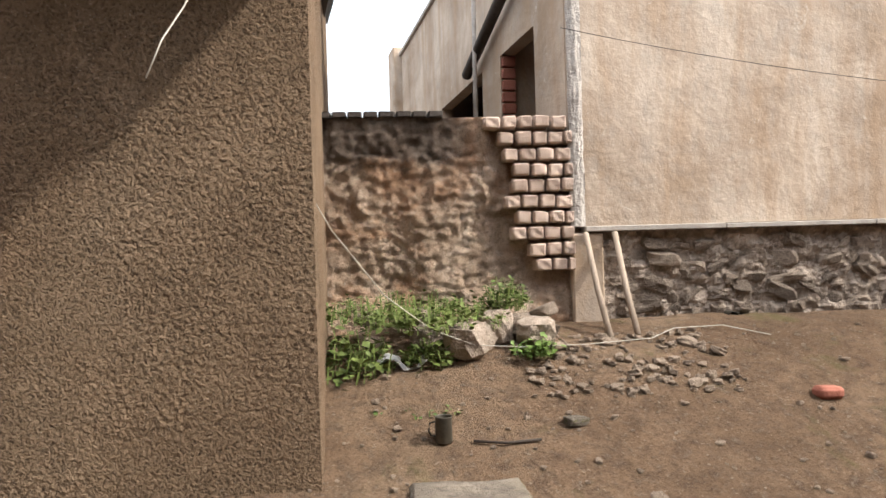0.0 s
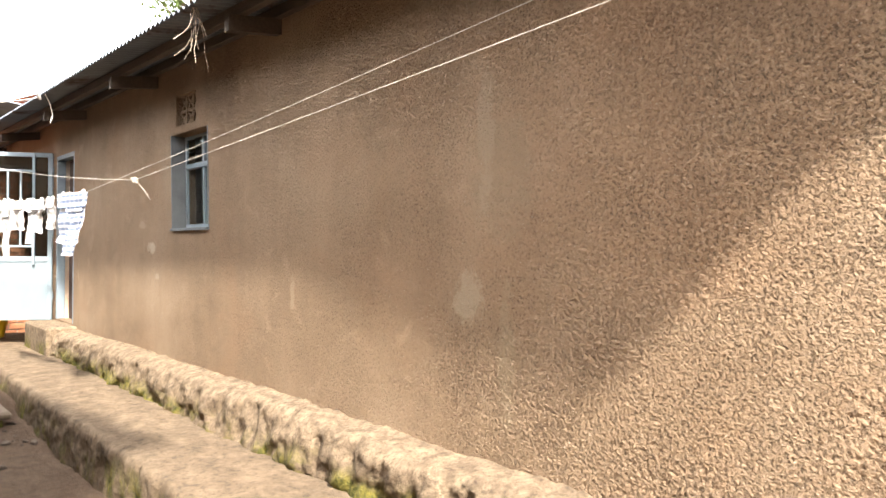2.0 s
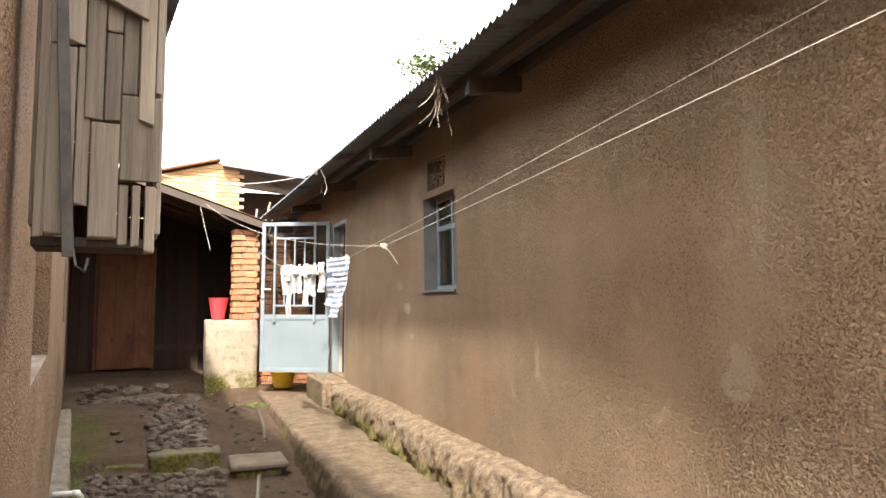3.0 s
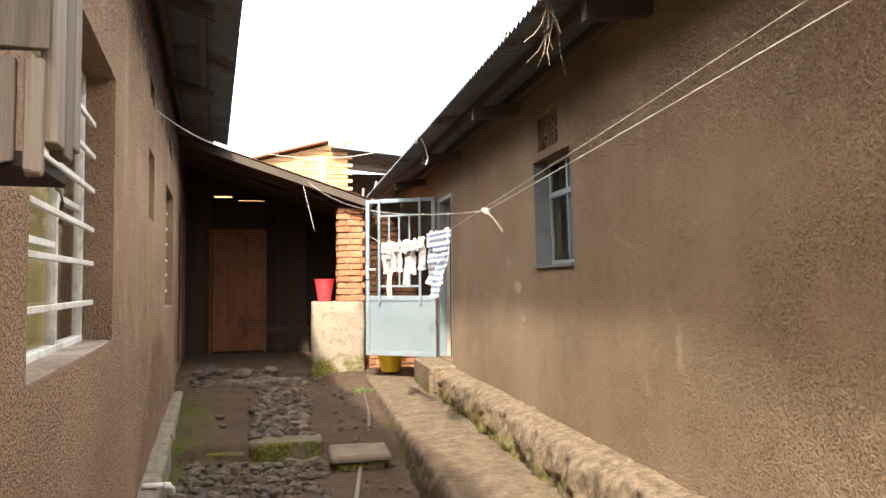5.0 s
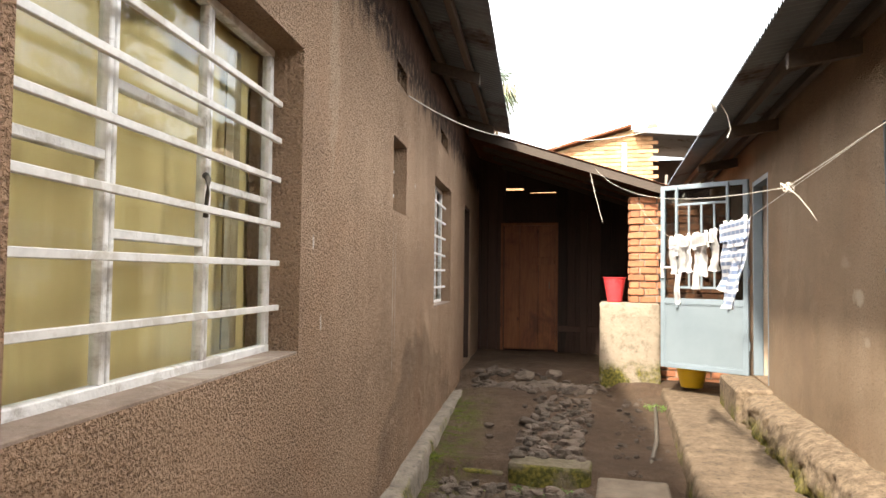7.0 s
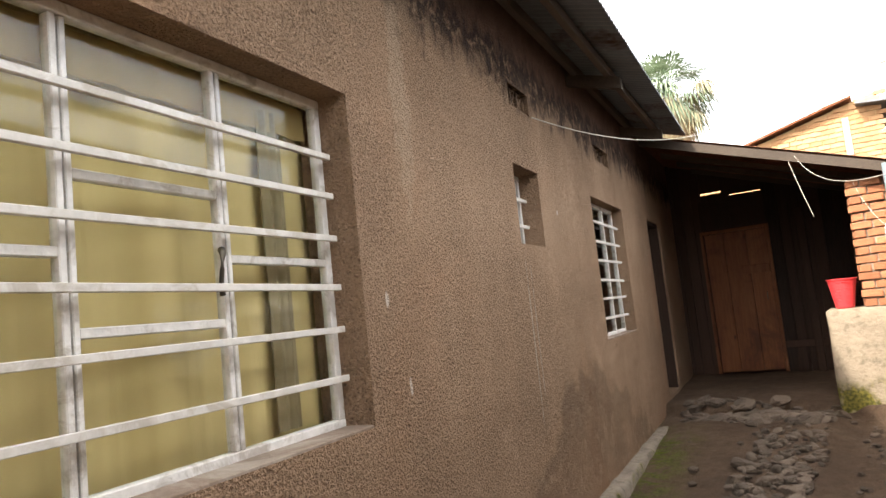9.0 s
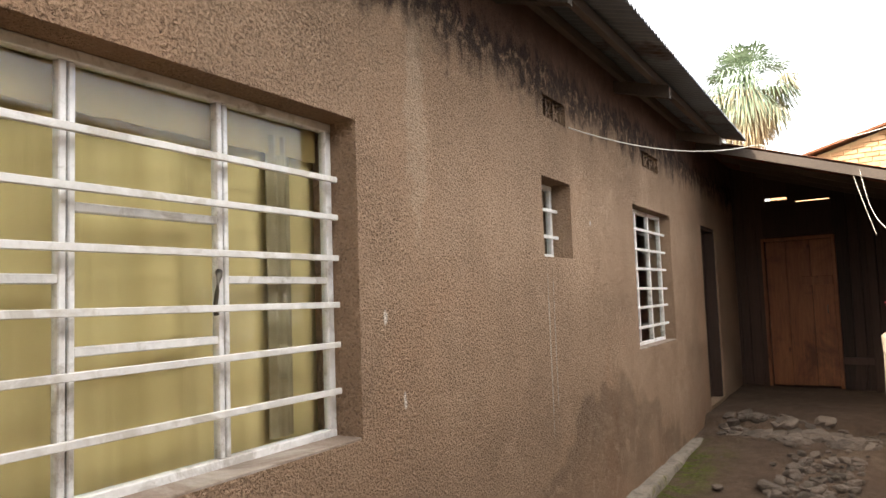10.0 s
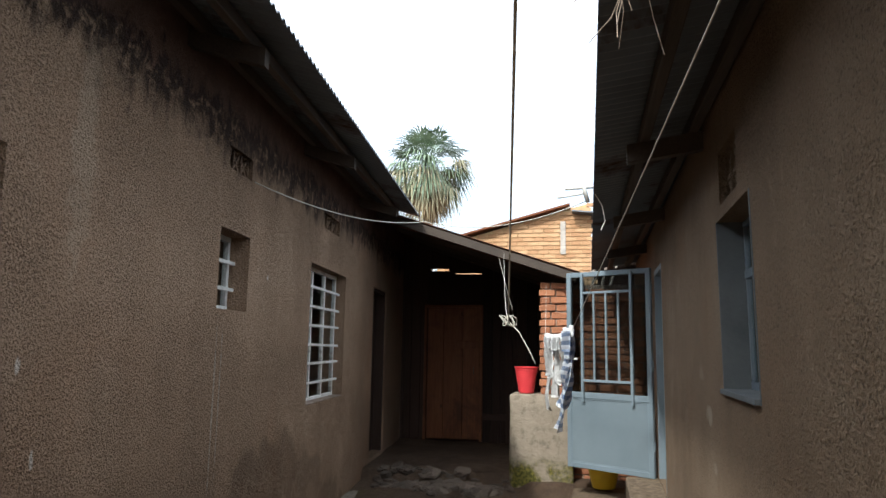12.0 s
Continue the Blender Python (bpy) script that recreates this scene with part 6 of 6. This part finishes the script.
far_brick_house()
for a, b in (((-13.6, 3.0, 3.3), (-13.7, 3.2, 4.15)), ((-13.6, 2.9, 3.3), (-13.6, 2.95, 4.0)), ((-13.6, 3.1, 3.3), (-13.9, 3.35, 4.05))):
    p0 = Vector(a)
    cord("roof_pole", [Vector((a[0], a[1], 0.95)), p0, Vector(b)], 0.02, PLANK_GREY, "weathered pole standing up behind the shack", "pole")


def far_white_house():
    t = thing("far_white_house", Matrix.Identity(4), "pale plastered gable of a distant house", "house")
    bm = box(-24, -20, 4.9, 7.4, 0.8, 5.7)
    part("wall", bm, PLASTER, t)
    for y0, y1, z0, z1 in ((4.7, 6.15, 5.72, 6.35), (7.6, 6.15, 5.72, 6.35)):
        rf = bmesh.new()
        vs = [rf.verts.new(p) for p in ((-24.2, y0, z0), (-19.8, y0, z0), (-19.8, y1, z1), (-24.2, y1, z1))]
        rf.faces.new(vs)
        bmesh.ops.solidify(rf, geom=rf.faces[:], thickness=0.05)
        part("roof", rf, IRON_RUST, t)


far_white_house()


PALM_FADE = simple("fading_palm_leaf", (0.24, 0.23, 0.14), (0.40, 0.36, 0.24), 3, 0.75, bump=0)


def palm():
    rnd = random.Random(17)
    c = Vector((-24.0, -2.35, 8.35))
    t = thing("palm_tree", Matrix.Translation((c.x, c.y, 0.8)), "tall fan palm with a skirt of dry fronds", "tree")
    top = c - Vector((c.x, c.y, 0.8))
    part("trunk", tube([(0.1, 0, 0), (0.05, 0.03, 3.5), (0, 0, top.z)], [0.24, 0.17, 0.15], 12), BARK, t, smooth=True)

    def fans(n, elev, length, droop, seed):
        bm = bmesh.new()
        r = random.Random(seed)
        for i in range(n):
            az, el = r.uniform(0, 6.28), radians(r.uniform(*elev))
            d = Vector((math.cos(az) * math.cos(el), math.sin(az) * math.cos(el), math.sin(el)))
            side = d.cross(Vector((0, 0, 1)))
            side = side.normalized() if side.length > 0.01 else Vector((1, 0, 0))
            up = side.cross(d)
            stem = d * length * r.uniform(0.45, 0.7)
            b0 = top + d * 0.1
            w = side * 0.012
            bm.faces.new([bm.verts.new(p) for p in (b0 - w, b0 + w, b0 + stem + w, b0 + stem - w)])
            k = 13
            for j in range(k):
                a = radians(-78 + 156 * j / (k - 1))
                f = d * math.cos(a) + side * math.sin(a)
                L = length * r.uniform(0.5, 0.68) * (0.7 + 0.3 * math.cos(a))
                q = side * math.cos(a) - d * math.sin(a)
                base = b0 + stem
                mid = base + f * L * 0.6 + up * 0.03
                tip = base + f * L + Vector((0, 0, -droop * L * r.uniform(0.5, 1.2)))
                bm.faces.new([bm.verts.new(p) for p in (base, mid + q * 0.028, tip, mid - q * 0.028)])
        return bm

    part("crown", fans(40, (-15, 75), 1.25, 0.25, 1), PALM_GREEN, t)
    part("crown_lower", fans(30, (-45, 20), 1.35, 0.6, 2), PALM_GREEN, t)
    part("crown_fading", fans(30, (-60, 5), 1.3, 0.9, 5), PALM_FADE, t, "drooping grey-green fading fronds")
    part("dry_skirt", fans(40, (-88, -62), 1.35, 0.4, 3), PALM_DRY, t, "hanging dry brown fronds")


palm()


def leafy_tree(name, base, height, spread_r, n, leaf, label, seed, mat):
    rnd = random.Random(seed)
    t = thing(name, Matrix.Translation(base), label, "tree")
    wood_bm = tube([(0, 0, 0), (0.1, 0.05, height * 0.35), (0.05, -0.1, height * 0.6), (0.0, 0.1, height * 0.85)], [0.2, 0.16, 0.11, 0.05], 9)
    part("trunk", wood_bm, BARK, t, smooth=True)
    leaves = bmesh.new()
    tips = []
    for i in range(26):
        a = rnd.uniform(0, 6.28)
        z0 = height * rnd.uniform(0.45, 0.85)
        L = spread_r * rnd.uniform(0.5, 1.0)
        p0 = Vector((0.05, 0, z0))
        p2 = p0 + Vector((math.cos(a) * L, math.sin(a) * L, rnd.uniform(0.1, 0.9) * L))
        p1 = p0.lerp(p2, 0.5) + Vector((0, 0, 0.1 * L))
        part("limb", tube([p0, p1, p2], [0.05, 0.03, 0.012], 6), BARK, t, smooth=True)
        tips += [p0.lerp(p2, f) for f in (0.45, 0.65, 0.85, 1.0)]
    for i in range(n):
        p = rnd.choice(tips) + Vector((rnd.gauss(0, 0.22), rnd.gauss(0, 0.22), rnd.gauss(0, 0.16)))
        d = Vector((rnd.uniform(-1, 1), rnd.uniform(-1, 1), rnd.uniform(-0.7, 0.4))).normalized()
        s = d.cross(Vector((0, 0, 1))).normalized() * leaf * 0.3
        leaves.faces.new([leaves.verts.new(q) for q in (p, p + d * leaf * 0.5 + s, p + d * leaf, p + d * leaf * 0.5 - s)])
    tagged(part("crown", leaves, mat, t), kind="stuff")
    return t


leafy_tree("tree", (-23.8, 10.9, 0.8), 11.8, 2.5, 3200, 0.2, "light green feathery tree behind the tan house", 5, LEAF_FAR)
leafy_tree("tree", (-26.5, -3.1, 0.8), 6.9, 0.9, 500, 0.16, "small light green tree beside the palm", 6, LEAF_FAR)

# pieces last
brick_pier()
